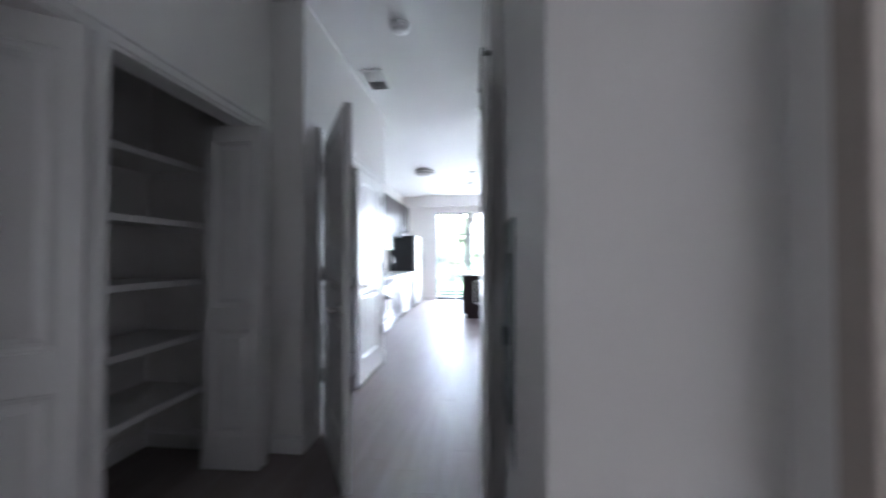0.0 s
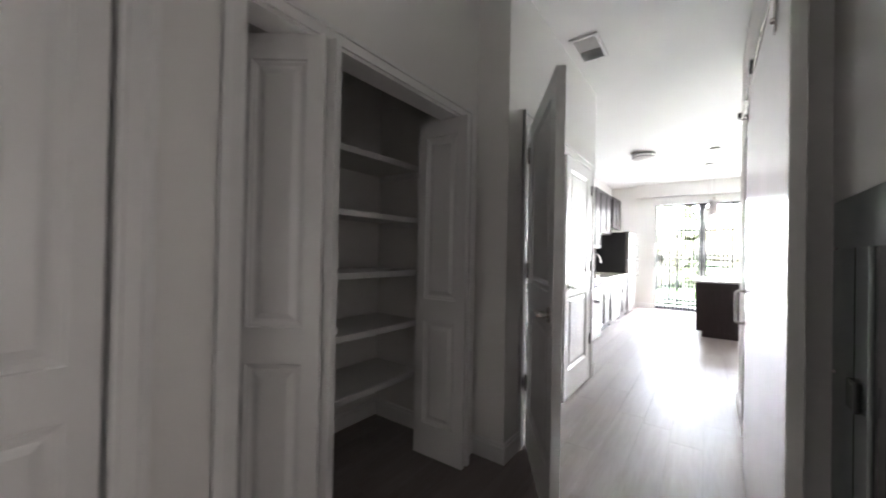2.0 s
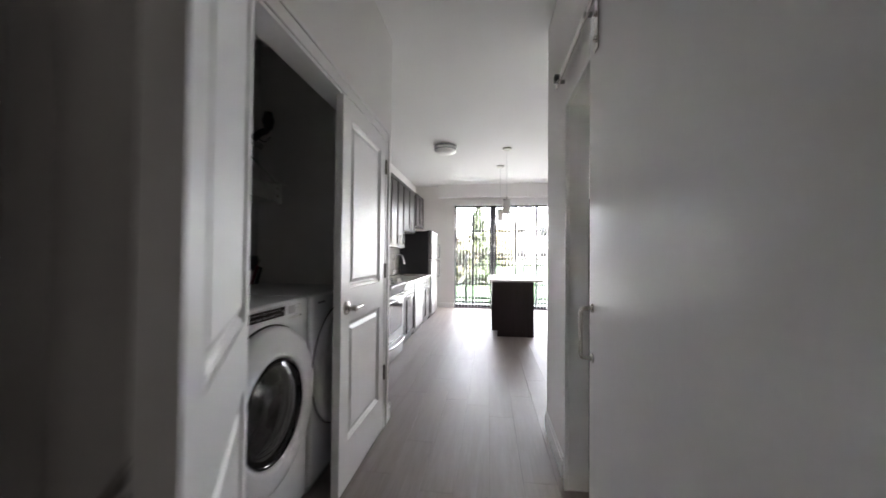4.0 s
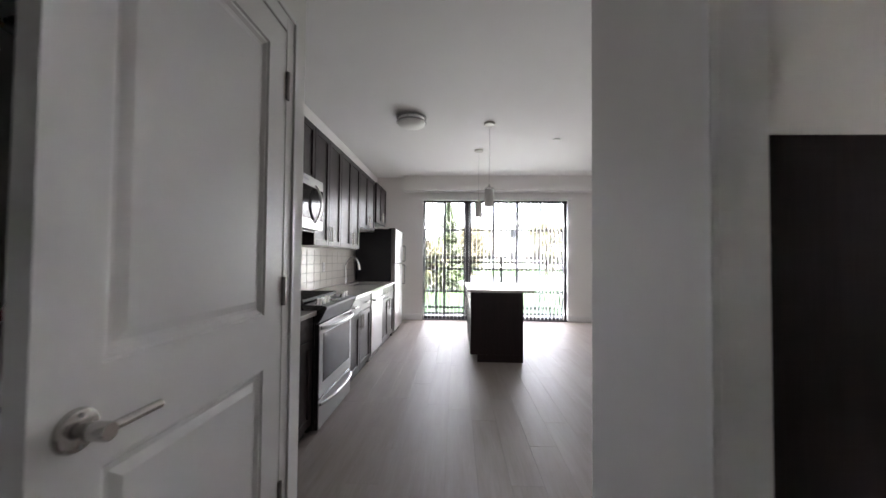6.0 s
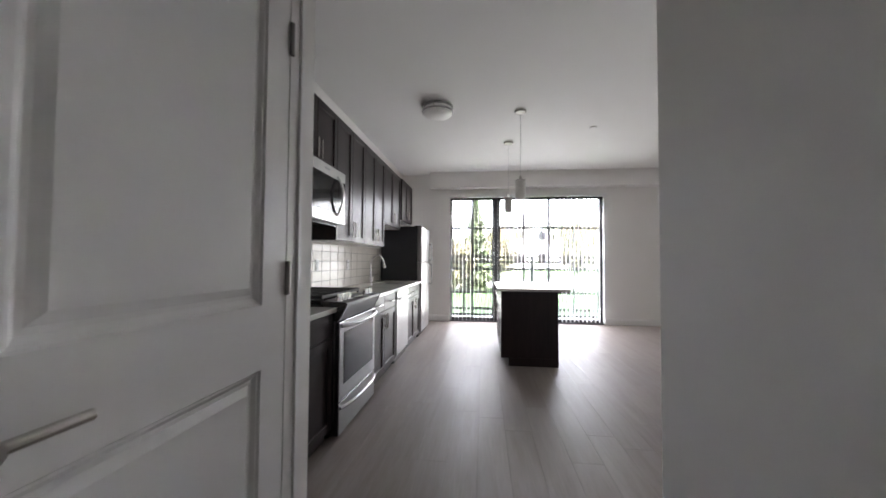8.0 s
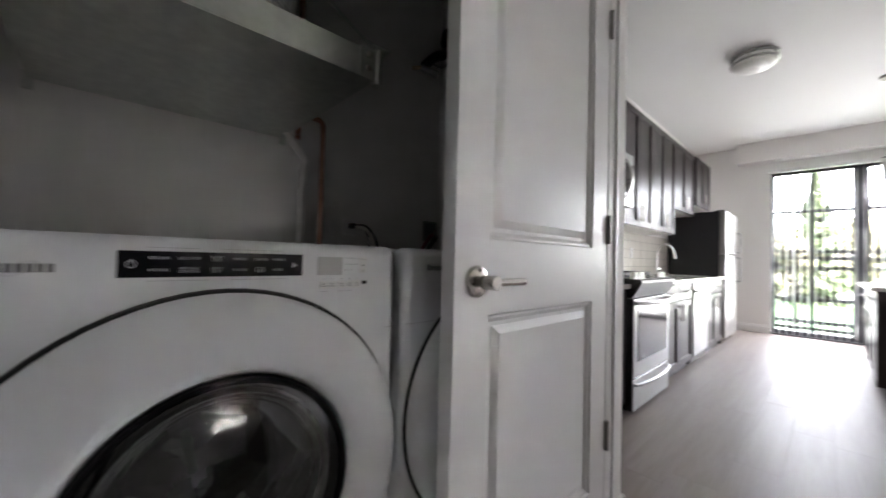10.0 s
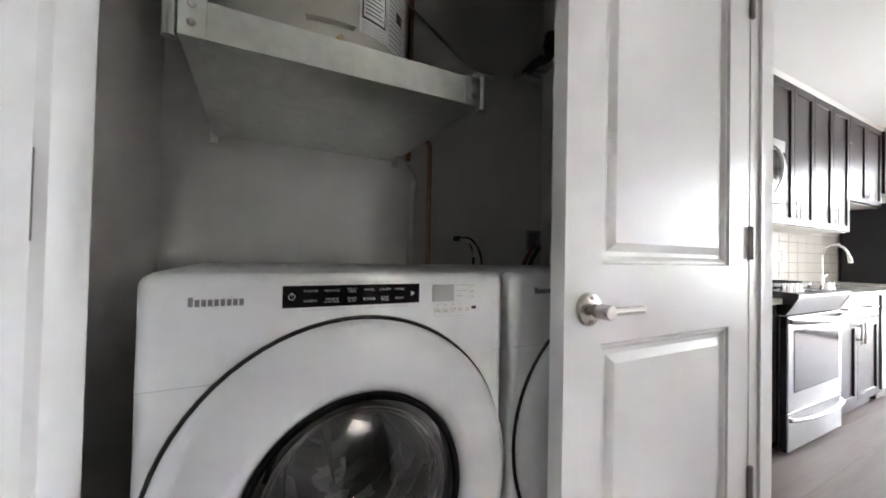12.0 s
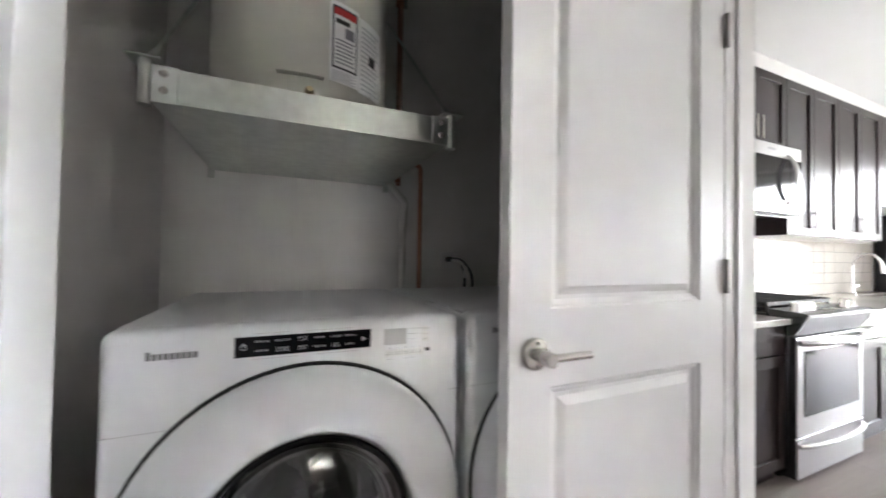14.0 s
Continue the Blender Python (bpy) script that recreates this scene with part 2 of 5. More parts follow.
def tube(points, r, seg=10, bm=None):
    """A round tube along points, with rounded turns by dense sampling."""
    q = bmesh.new()
    pts = [Vector(p) for p in points]
    rings = []
    up = Vector((0.123, 0.32, 0.94)).normalized()
    for i, p in enumerate(pts):
        d = (pts[min(i + 1, len(pts) - 1)] - pts[max(i - 1, 0)]).normalized()
        s = d.cross(up).normalized()
        u = s.cross(d).normalized()
        rings.append([q.verts.new(p + r * (math.cos(2 * math.pi * k / seg) * s + math.sin(2 * math.pi * k / seg) * u)) for k in range(seg)])
    for a, b in zip(rings, rings[1:]):
        for k in range(seg):
            q.faces.new((a[k], a[(k + 1) % seg], b[(k + 1) % seg], b[k]))
    q.faces.new(rings[0][::-1])
    q.faces.new(rings[-1])
    return q if bm is None else join(bm, q)


def bent(points, n=6, radius=0.03):
    """Points of a polyline with rounded corners."""
    pts = [Vector(p) for p in points]
    out = [pts[0]]
    for a, b, c in zip(pts, pts[1:], pts[2:]):
        d1, d2 = (a - b).normalized(), (c - b).normalized()
        rr = min(radius, (a - b).length * 0.45, (c - b).length * 0.45)
        p, q = b + d1 * rr, b + d2 * rr
        for k in range(n + 1):
            t = k / n
            out.append(p * (1 - t) ** 2 + b * 2 * t * (1 - t) + q * t * t)
    return out + [pts[-1]]


def lathe(profile, at, axis="z", seg=40, bm=None, cap=True):
    """A turned shape: (radius, height) pairs about an axis through a point."""
    q = bmesh.new()
    rings = []
    for r, h in profile:
        ring = []
        for k in range(seg):
            c, s = r * math.cos(2 * math.pi * k / seg), r * math.sin(2 * math.pi * k / seg)
            v = {"z": (c, s, h), "x": (h, c, s), "y": (s, h, c)}[axis]
            ring.append(q.verts.new(Vector(at) + Vector(v)))
        rings.append(ring)
    for a, b in zip(rings, rings[1:]):
        for k in range(seg):
            q.faces.new((a[k], a[(k + 1) % seg], b[(k + 1) % seg], b[k]))
    if cap and profile[0][0] > 1e-4:
        q.faces.new(rings[0][::-1])
    if cap and profile[-1][0] > 1e-4:
        q.faces.new(rings[-1])
    bmesh.ops.remove_doubles(q, verts=q.verts[:], dist=1e-5)
    return q if bm is None else join(bm, q)


def wall_with_holes(x0, x1, y0, y1, z1, holes, along="y"):
    """A wall block with rectangular openings (a0, a1, z0, z1) along its length."""
    bm = bmesh.new()
    lo, hi = (y0, y1) if along == "y" else (x0, x1)

    def put(a0, a1, za, zb):
        if a1 - a0 > 1e-4 and zb - za > 1e-4:
            if along == "y":
                box((x0, a0, za), (x1, a1, zb), bm=bm)
            else:
                box((a0, y0, za), (a1, y1, zb), bm=bm)

    at = lo
    for a0, a1, za, zb in sorted(holes):
        put(at, a0, 0, z1)
        put(a0, a1, 0, za)
        put(a0, a1, zb, z1)
        at = a1
    put(at, hi, 0, z1)
    return bm


def text_part(words, size, m, material, parent, name="lettering", spacing=1.0):
    """Words set in the built-in font, flat, at the pose m of the world."""
    cu = bpy.data.curves.new(name, "FONT")
    cu.body, cu.size, cu.align_x, cu.align_y = words, size, "CENTER", "CENTER"
    cu.space_line = spacing
    cu.resolution_u = 2
    cu.materials.append(material)
    ob = new(name, cu)
    ob.parent = parent
    ob.matrix_basis = WORLD_OF[parent].inverted() @ m
    return ob


# ---- plan ----
CEIL = 2.875
LAUN = -0.135           # face of the laundry wall
PANT = -0.350           # face of the closet wall
RIGHT = 1.030           # face of the wall with the sliding door
KIT = -1.140            # kitchen wall
WINY = 10.300           # inner face of the glazed wall
Y_REC, Y_END = 2.445, 4.440
RWEND = 4.450
NEAR, Y_ENT, Y_STEP = 1.093, 0.930, 1.985     # set-back wall that holds the electrical panel
LIVX = 4.600

# ---- structure ----
solid("ceiling", box((-1.5, -1.0, CEIL), (LIVX + 0.2, WINY + 0.2, CEIL + 0.15)), M_CEIL, "matt white painted ceiling", "ceiling", "structure")
wall_pantry = solid("wall_pantry", wall_with_holes(PANT - 0.115, PANT, -1.0, Y_REC, CEIL, [(-0.38, 0.775, 0, 2.05), (1.045, 2.31, 0, 2.015)]), M_WALL,
                    "off-white painted wall with two closet openings", "wall", "structure")
solid("wall_recess", box((-1.30, Y_REC, 0), (LAUN, 2.62, CEIL)), M_WALL, "off-white wall between pantry and laundry", "wall", "structure")
solid("wall_laundry", wall_with_holes(LAUN - 0.115, LAUN, 2.62, Y_END, CEIL, [(2.715, 4.259, 0, 2.055)]), M_WALL,
      "off-white painted wall round the laundry door", "wall", "structure")
solid("wall_laundry_end", box((-1.30, 4.412, 0), (LAUN - 0.115, Y_END, CEIL)), M_WALL, "off-white end wall of the laundry", "wall", "structure")
solid("wall_back_left", box((-1.32, -1.0, 0), (-1.20, 4.412, CEIL)), M_WALL, "off-white back wall of the closets", "wall", "structure")
solid("wall_closet_divider", box((-1.20, 0.86, 0), (PANT - 0.115, 0.97, CEIL)), M_WALL, "off-white wall between the closets", "wall", "structure")
solid("wall_kitchen", box((KIT - 0.15, Y_END, 0), (KIT, WINY, CEIL)), M_WALL, "off-white kitchen wall", "wall", "structure")
solid("wall_right", wall_with_holes(RIGHT, RIGHT + 0.10, Y_STEP, RWEND, CEIL, [(2.60, 3.77, 0, 2.05)]), M_WALL,
      "off-white painted hall wall with an open doorway", "wall", "structure")
solid("wall_right_near", box((NEAR, Y_ENT, 0), (NEAR + 0.10, Y_STEP, CEIL)), M_WALL, "off-white painted wall round the electrical panel", "wall", "structure")
solid("wall_entry_return", box((NEAR + 0.10, Y_ENT, 0), (1.62, Y_ENT + 0.12, CEIL)), M_WALL, "off-white wall beside the entry", "wall", "structure")
solid("wall_entry_side", wall_with_holes(1.50, 1.62, -1.0, Y_ENT, CEIL, [(-0.11, 0.79, 0, 2.06)]), M_WALL, "off-white wall holding the entry door", "wall", "structure")
solid("wall_entry_back", box((-1.32, -1.15, 0), (3.2, -1.0, CEIL)), M_WALL, "off-white wall behind the entry", "wall", "structure")
solid("wall_corridor", box((3.08, -1.0, 0), (3.2, 1.6, CEIL)), M_WALL, "off-white corridor wall", "wall", "structure")
# unseen slab above the window, added to keep sky and sun off the lawn
solid("wall_facade", box((-18, WINY + 0.02, CEIL + 0.15), (24, WINY + 0.2, 10.5)), M_SIDING, "added unseen pale wall that shades the lawn", "wall", "structure")
solid("wall_bath_end", box((RIGHT + 0.10, RWEND - 0.12, 0), (LIVX, RWEND, CEIL)), M_WALL, "off-white wall between bath and living room", "wall", "structure")
solid("wall_bath_near", box((NEAR + 0.10, 1.6, 0), (3.2, 1.72, CEIL)), M_WALL, "off-white wall of the side room", "wall", "structure")
# unseen opening added in this wall to let daylight reach the laundry
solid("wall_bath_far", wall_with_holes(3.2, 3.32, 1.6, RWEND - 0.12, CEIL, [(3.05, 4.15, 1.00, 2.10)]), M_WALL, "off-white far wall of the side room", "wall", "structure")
solid("wall_living", box((LIVX, RWEND - 0.12, 0), (LIVX + 0.15, WINY, CEIL)), M_WALL, "off-white living room wall", "wall", "structure")
WX0, WX1, WZ0, WZ1 = -0.19, 2.71, 0.015, 2.41
solid("wall_window", wall_with_holes(KIT - 0.15, LIVX + 0.15, WINY, WINY + 0.2, CEIL, [(WX0, WX1, 0, WZ1)], along="x"), M_WALL,
      "off-white wall round the glazed doors", "wall", "structure")
solid("soffit", box((-0.57, 10.085, 2.58), (LIVX, WINY, CEIL)), M_WALL, "off-white boxed soffit under the ceiling", "soffit", "structure")


# skirting and casings
def skirting(lo, hi, face):
    """A skirting board with a stepped, eased top; face is the side that shows."""
    x0, y0 = lo
    x1, y1 = hi
    bm = box((x0, y0, 0), (x1, y1, 0.095), 0.002, 1)
    dx, dy = {"+x": (-0.005, 0), "-x": (0.005, 0), "+y": (0, -0.005), "-y": (0, 0.005)}[face]
    box((min(x0, x0 + max(dx, 0)) + max(dx, 0), y0 + max(dy, 0), 0.095), (x1 + min(dx, 0), y1 + min(dy, 0), 0.118), 0.003, 1, bm)
    solid("baseboard", bm, M_TRIM, "white painted skirting board", "baseboard", "structure")


skirting((LAUN, Y_REC), (LAUN + 0.014, 2.638), "+x")
skirting((LAUN, 4.336), (LAUN + 0.014, Y_END), "+x")
skirting((PANT + 0.014, Y_REC - 0.014), (LAUN + 0.014, Y_REC), "-y")
skirting((PANT, 2.37), (PANT + 0.014, Y_REC), "+x")
skirting((PANT, 0.85), (PANT + 0.014, 1.0), "+x")
skirting((LAUN - 0.36, Y_END), (LAUN + 0.014, Y_END + 0.014), "+y")
skirting((RIGHT - 0.014, 3.86), (RIGHT, RWEND + 0.014), "-x")
skirting((RIGHT - 0.014, Y_STEP), (RIGHT, 2.52), "-x")
skirting((NEAR - 0.014, Y_ENT - 0.014), (NEAR, Y_STEP), "-x")
skirting((NEAR, Y_ENT - 0.014), (1.48, Y_ENT), "-y")
skirting((RIGHT, RWEND), (LIVX, RWEND + 0.014), "+y")
skirting((KIT, WINY - 0.014), (WX0 - 0.02, WINY), "-y")
skirting((WX1 + 0.02, WINY - 0.014), (LIVX, WINY), "-y")
skirting((-1.186, Y_REC - 0.014), (PANT - 0.115, Y_REC), "-y")
skirting((-1.20, 0.97), (-1.186, Y_REC), "+x")


def casing(y0, y1, top, face, out, width=0.066, name="trim"):
    """Door casing round an opening in a wall along y: stepped profile, mitred look, with jamb lining."""
    bm = bmesh.new()
    s = 1 if out > 0 else -1

    def slab(a0, a1, z0, z1, d):
        box((min(face, face + s * d), a0, z0), (max(face, face + s * d), a1, z1), 0.002, 1, bm)

    for a0, a1 in ((y0 - width, y0), (y1, y1 + width)):
        slab(a0, a1, 0, top + width, 0.012)
    slab(y0, y1, top, top + width, 0.012)
    e = 0.022
    slab(y0 - width, y0 - width + e, 0, top + width, 0.020)
    slab(y1 + width - e, y1 + width, 0, top + width, 0.020)
    slab(y0 - width + e, y1 + width - e, top + width - e, top + width, 0.020)
    solid(name, bm, M_TRIM, "white painted door casing", "door casing", "structure")
    jb = bmesh.new()
    xa, xb = (face - 0.118, face + 0.001) if s > 0 else (face - 0.001, face + 0.102)
    box((xa, y0 - 0.004, 0), (xb, y0 + 0.014, top), 0, 1, jb)
    box((xa, y1 - 0.014, 0), (xb, y1 + 0.004, top), 0, 1, jb)
    box((xa, y0 + 0.014, top - 0.014), (xb, y1 - 0.014, top + 0.004), 0, 1, jb)
    solid("door_jamb", jb, M_TRIM, "white painted door jamb", "door jamb", "structure")


casing(2.715, 4.259, 2.055, LAUN, 1, 0.075)
casing(1.045, 2.31, 2.015, PANT, 1, 0.06)
casing(-0.38, 0.775, 2.05, PANT, 1, 0.06)
casing(2.60, 3.77, 2.05, RIGHT, -1, 0.0015, "doorway_edge")


# ---- panelled doors ----
def panel_leaf(parent, w, h, t, panels, name="leaf", material=None):
    """A moulded leaf in its own frame: u along +x from the hinge, faces at y=0 and y=t, with sunk bevelled panels on both faces."""
    material = material or M_DOOR
    bm = bmesh.new()
    us = sorted({0.0, w, *[p[0] for p in panels], *[p[1] for p in panels]})
    zs = sorted({0.0, h, *[p[2] for p in panels], *[p[3] for p in panels]})

    def quad(*pts):
        bm.faces.new([bm.verts.new(p) for p in pts])

    for y, sgn in ((0.0, 1), (t, -1)):
        for ua, ub in zip(us, us[1:]):
            for za, zb in zip(zs, zs[1:]):
                uc, zc = (ua + ub) / 2, (za + zb) / 2
                if not any(p[0] < uc < p[1] and p[2] < zc < p[3] for p in panels):
                    quad((ua, y, za), (ub, y, za), (ub, y, zb), (ua, y, zb))
        for u0, u1, z0, z1 in panels:
            rings = []
            for inset, depth in ((0, 0), (0.004, 0.006), (0.010, 0.007), (0.020, 0.0145), (0.030, 0.0145), (0.050, 0.004)):
                d = y + sgn * min(depth, t * 0.4)
                rings.append([(u0 + inset, d, z0 + inset), (u1 - inset, d, z0 + inset), (u1 - inset, d, z1 - inset), (u0 + inset, d, z1 - inset)])
            for a, b in zip(rings, rings[1:]):
                for k in range(4):
                    quad(a[k], a[(k + 1) % 4], b[(k + 1) % 4], b[k])
            quad(*rings[-1])
    quad((0, 0, 0), (0, t, 0), (0, t, h), (0, 0, h))
    quad((w, 0, 0), (w, t, 0), (w, t, h), (w, 0, h))
    quad((0, 0, 0), (w, 0, 0), (w, t, 0), (0, t, 0))
    quad((0, 0, h), (w, 0, h), (w, t, h), (0, t, h))
    bmesh.ops.remove_doubles(bm, verts=bm.verts[:], dist=1e-5)
    return part(name, bm, material, parent, local=True)


def lever_set(parent, u, z, side, point, name="lever_handle"):
    """Round rose and lever on the face y=0 (side -1) or y=t of a leaf; the lever points along u."""
    y0 = 0.0 if side < 0 else 0.04
    s = side
    bm = lathe([(0.036, 0), (0.036, 0.005 * s), (0.033, 0.009 * s), (0.022, 0.012 * s), (0.011, 0.012 * s), (0.011, 0.022 * s), (0.0, 0.022 * s)], (u, y0, z), "y", 32)
    rose = part(name, bm, M_NICKEL, parent, "satin nickel round rose", True, True)
    for dz in (-0.025, 0.025):
        part("screw", lathe([(0.0045, 0.0095 * s), (0.0045, 0.0125 * s), (0.0, 0.0125 * s)], (u, y0, z + dz), "y", 12), M_BRONZE, rose, "", True, True)
    lv = lathe([(0.010, 0.020 * s), (0.0145, 0.022 * s), (0.0155, 0.025 * s), (0.0155, 0.058 * s), (0.0145, 0.061 * s), (0.0, 0.061 * s)], (u, y0, z), "y", 28)
    join(lv, tube([(u + point * d, y0 + s * 0.048, z) for d in (0.0, 0.02, 0.06, 0.108, 0.113)], 0.0088, 16))
    part("lever", lv, M_NICKEL, rose, "satin nickel lever", True, True)


def hinge_set(parent, zs, u=0.0, plate=True):
    for z in zs:
        bm = cyl((u, -0.006, z - 0.05), (u, -0.006, z + 0.05), 0.0075, seg=12)
        box((u, -0.0018, z - 0.05), (u + 0.022, 0.001, z + 0.05), 0, 1, bm)
        if plate:
            box((u - 0.026, 0.0035, z - 0.05), (u, 0.006, z + 0.05), 0, 1, bm)
        part("hinge", bm, M_BRONZE, parent, "dark satin metal hinge", True, True)


LEAF_W, LEAF_H = 0.757, 2.035
PAN2 = [(0.112, LEAF_W - 0.112, 0.235, 0.862), (0.112, LEAF_W - 0.112, 1.036, 1.935)]
# far leaf, shut: hinged on the kitchen side
door_shut = thing("laundry_door_shut", (LAUN + 0.010, 3.501, 0.012), "white two-panel laundry door leaf, shut, with a satin lever", "door", "laundry doors", turn=90)
panel_leaf(door_shut, LEAF_W, LEAF_H, 0.04, PAN2)
lever_set(door_shut, 0.068, 0.940, -1, 1)
hinge_set(door_shut, (0.39, 1.105, 1.84), LEAF_W + 0.002)
# near leaf, swung wide open into the hall
door_open = thing("laundry_door_open", (LAUN + 0.020, 2.716, 0.012), "white two-panel laundry door leaf, swung wide open", "door", "laundry doors", turn=-59)
panel_leaf(door_open, LEAF_W, LEAF_H, 0.04, PAN2)
lever_set(door_open, LEAF_W - 0.068, 0.940, -1, -1)
hinge_set(door_open, (0.39, 1.105, 1.84), -0.002, False)


def bifold_leaf(at, turn, w, label, group, knob=None, h=2.022):
    ob = thing("bifold_door", at, label, "closet door", group, turn=turn)
    e = 0.062
    panel_leaf(ob, w, h, 0.03, [(e, w - e, 0.19, 0.80), (e, w - e, 0.93, h - 0.092)])
    if knob is not None:
        u, side = knob
        y0, s = (0.0, -1) if side < 0 else (0.03, 1)
        part("knob", lathe([(0.011, 0), (0.009, 0.012 * s), (0.017, 0.022 * s), (0.020, 0.030 * s), (0.016, 0.037 * s), (0.006, 0.040 * s), (0, 0.040 * s)], (u, y0, 0.905), "y", 24),
             M_DOOR, ob, "small round white knob", True, True)
    return ob


SHUT = "white two-panel bifold closet leaf, shut"
FOLD = "white two-panel bifold pantry leaf, folded open"
for y0, kn in ((-0.364, None), (-0.085, None), (0.194, (0.19, -1)), (0.473, None)):
    bifold_leaf((PANT - 0.030, y0, 0.014), 90, 0.277, SHUT, "entry closet doors", kn, 2.012)
# pantry: both pairs folded back against the sides of the opening
bifold_leaf((-0.625, 2.215, 0.014), 1.5, 0.345, FOLD, "pantry doors", None, 1.985)
bifold_leaf((-0.615, 2.262, 0.014), 2.0, 0.340, FOLD, "pantry doors", None, 1.985)
bifold_leaf((-0.565, 1.115, 0.014), 36, 0.325, FOLD, "pantry doors", None, 1.985)
bifold_leaf((-0.605, 1.285, 0.014), 10, 0.325, FOLD, "pantry doors", (0.285, 1), 1.985)

# pantry shelves on cleats
def pantry_shelf(z):
    ob = thing("pantry_shelf", (-1.0, 1.6, z), "white melamine pantry shelf fixed between the walls", "shelf", "pantry shelves")
    part("board", box((-1.198, 0.972, z - 0.02), (-0.79, 2.442, z), 0.001, 1), M_SHELF, ob)
    part("nosing", box((-0.79, 0.972, z - 0.036), (-0.772, 2.442, z + 0.001), 0.003, 1), M_TRIM, ob)
    for y0, y1 in ((0.972, 0.988), (2.427, 2.443)):
        part("cleat", box((-1.19, y0, z - 0.06), (-0.80, y1, z - 0.02), 0.002, 1), M_TRIM, ob)
    part("clip", box((-0.795, 2.420, z - 0.075), (-0.782, 2.442, z - 0.045), 0.002, 1), M_BRONZE, ob)


for z in (0.42, 0.76, 1.10, 1.45, 1.80):
    pantry_shelf(z)

# ---- sliding door on its rail ----
bx0, bx1 = 0.984, 1.021
barn = thing("sliding_door", (1.0, 2.52, 0.02), "smooth white sliding door hung on a steel rail", "sliding door")
part("slab", box((bx0, 1.85, 0.02), (bx1, 3.19, 2.13), 0.003, 2), M_BARN, barn)
for y in (2.10, 3.09):
    st = box((bx0 - 0.006, y - 0.02, 1.96), (bx0, y + 0.02, 2.26), 0.001, 1)
    h = part("hanger", st, M_NICKEL, barn, "satin steel hanger strap")
    part("wheel", lathe([(0.0, -0.012), (0.036, -0.012), (0.040, -0.006), (0.034, 0.0), (0.040, 0.006), (0.036, 0.012), (0.0, 0.012)], (bx0 + 0.012, y, 2.268), "x", 28), M_RUBBER, h, "black roller wheel", True)
    for z in (2.00, 2.09):
        part("bolt", lathe([(0.0, -0.011), (0.009, -0.010), (0.011, -0.004), (0.011, 0.0)], (bx0 - 0.006, y, z), "x", 14), M_NICKEL, h, "", True)
pull = tube(bent([(bx0, 3.145, 0.86), (bx0 - 0.042, 3.145, 0.86), (bx0 - 0.042, 3.145, 1.04), (bx0, 3.145, 1.04)], 6, 0.02), 0.008, 12)
for z in (0.86, 1.04):
    join(pull, lathe([(0.017, 0), (0.017, -0.004), (0.009, -0.008)], (bx0, 3.145, z), "x", 18))
part("pull_handle", pull, M_NICKEL, barn, "satin steel pull handle", True)
rail = thing("door_rail", (0.985, 2.5, 2.2), "flat steel rail fixed along the hall wall", "rail")
part("bar", box((0.992, 1.25, 2.205), (1.000, 3.93, 2.245), 0.001, 1), M_NICKEL, rail)
for y in (1.35, 2.0, 2.65, 3.3, 3.88):
    part("standoff", cyl((0.988, y, 2.225), (NEAR if y < Y_STEP else RIGHT, y, 2.225), 0.012, seg=14), M_BRONZE, rail, "", True)
part("end_stop", box((0.977, 3.885, 2.235), (1.007, 3.925, 2.275), 0.004, 2), M_RUBBER, rail, "black end stop")

# ---- electrical panel ----
ep = thing("electrical_panel", (NEAR, 1.715, 0.52), "grey metal electrical panel set into the wall", "electrical panel")
px = NEAR - 0.008
part("cover", box((px, 1.497, 0.52), (NEAR, 1.935, 1.378), 0.003, 2), M_PANEL, ep)
edoor = part("door", box((px - 0.010, 1.620, 0.62), (px - 0.001, 1.826, 1.255), 0.003, 2), M_PANEL, ep, "hinged grey panel door")
part("door_fold", box((px - 0.0108, 1.706, 0.622), (px - 0.0095, 1.711, 1.253)), M_BLACK, edoor, "dark fold line in the door")
# flat black strip on the cover draws the shadow beside the proud door
part("latch_recess", box((px - 0.0025, 1.556, 0.62), (px - 0.0005, 1.619, 1.255), 0, 1), M_BLACK, ep, "black strip drawn for the shadow beside the panel door")
lt = part("latch", box((px - 0.022, 1.655, 0.900), (px - 0.010, 1.715, 0.965), 0.004, 2), M_BLACK, edoor, "dark latch")
part("label_slot", box((px - 0.0006, 1.862, 1.135), (px, 1.868, 1.175)), M_NICKEL, ep)
for z in (0.60, 0.93, 1.255):
    for y in (1.515, 1.915):
        part("screw", lathe([(0.0, -0.004), (0.005, -0.003), (0.006, 0.0)], (px, y, z), "x", 10), M_NICKEL, ep, "", True)

# ---- entry doorway in the side wall, open to the corridor for the added lamp ----
ed = thing("entry_doorframe", (1.5, 0.0, 0), "beige painted frame of the open entry doorway", "door frame")
part("jamb", box((1.480, 0.775, 0), (1.625, 0.83, 2.12), 0.003, 1), M_WOODF, ed)
part("jamb", box((1.480, -0.155, 0), (1.625, -0.10, 2.12), 0.003, 1), M_WOODF, ed)
part("head", box((1.480, -0.10, 2.045), (1.625, 0.775, 2.12), 0.003, 1), M_WOODF, ed)
part("strike_plate", box((1.53, 0.771, 0.93), (1.57, 0.775, 1.04), 0.001, 1), M_BLACK, ed, "black strike plate")
# unseen ceiling frame, added where the fill lamp hangs
cl = thing("fill_lamp_frame", (2.3, 0.90, CEIL), "added square white frame of the unseen fill lamp", "ceiling light")
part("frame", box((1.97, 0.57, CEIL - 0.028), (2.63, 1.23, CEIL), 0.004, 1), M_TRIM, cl)

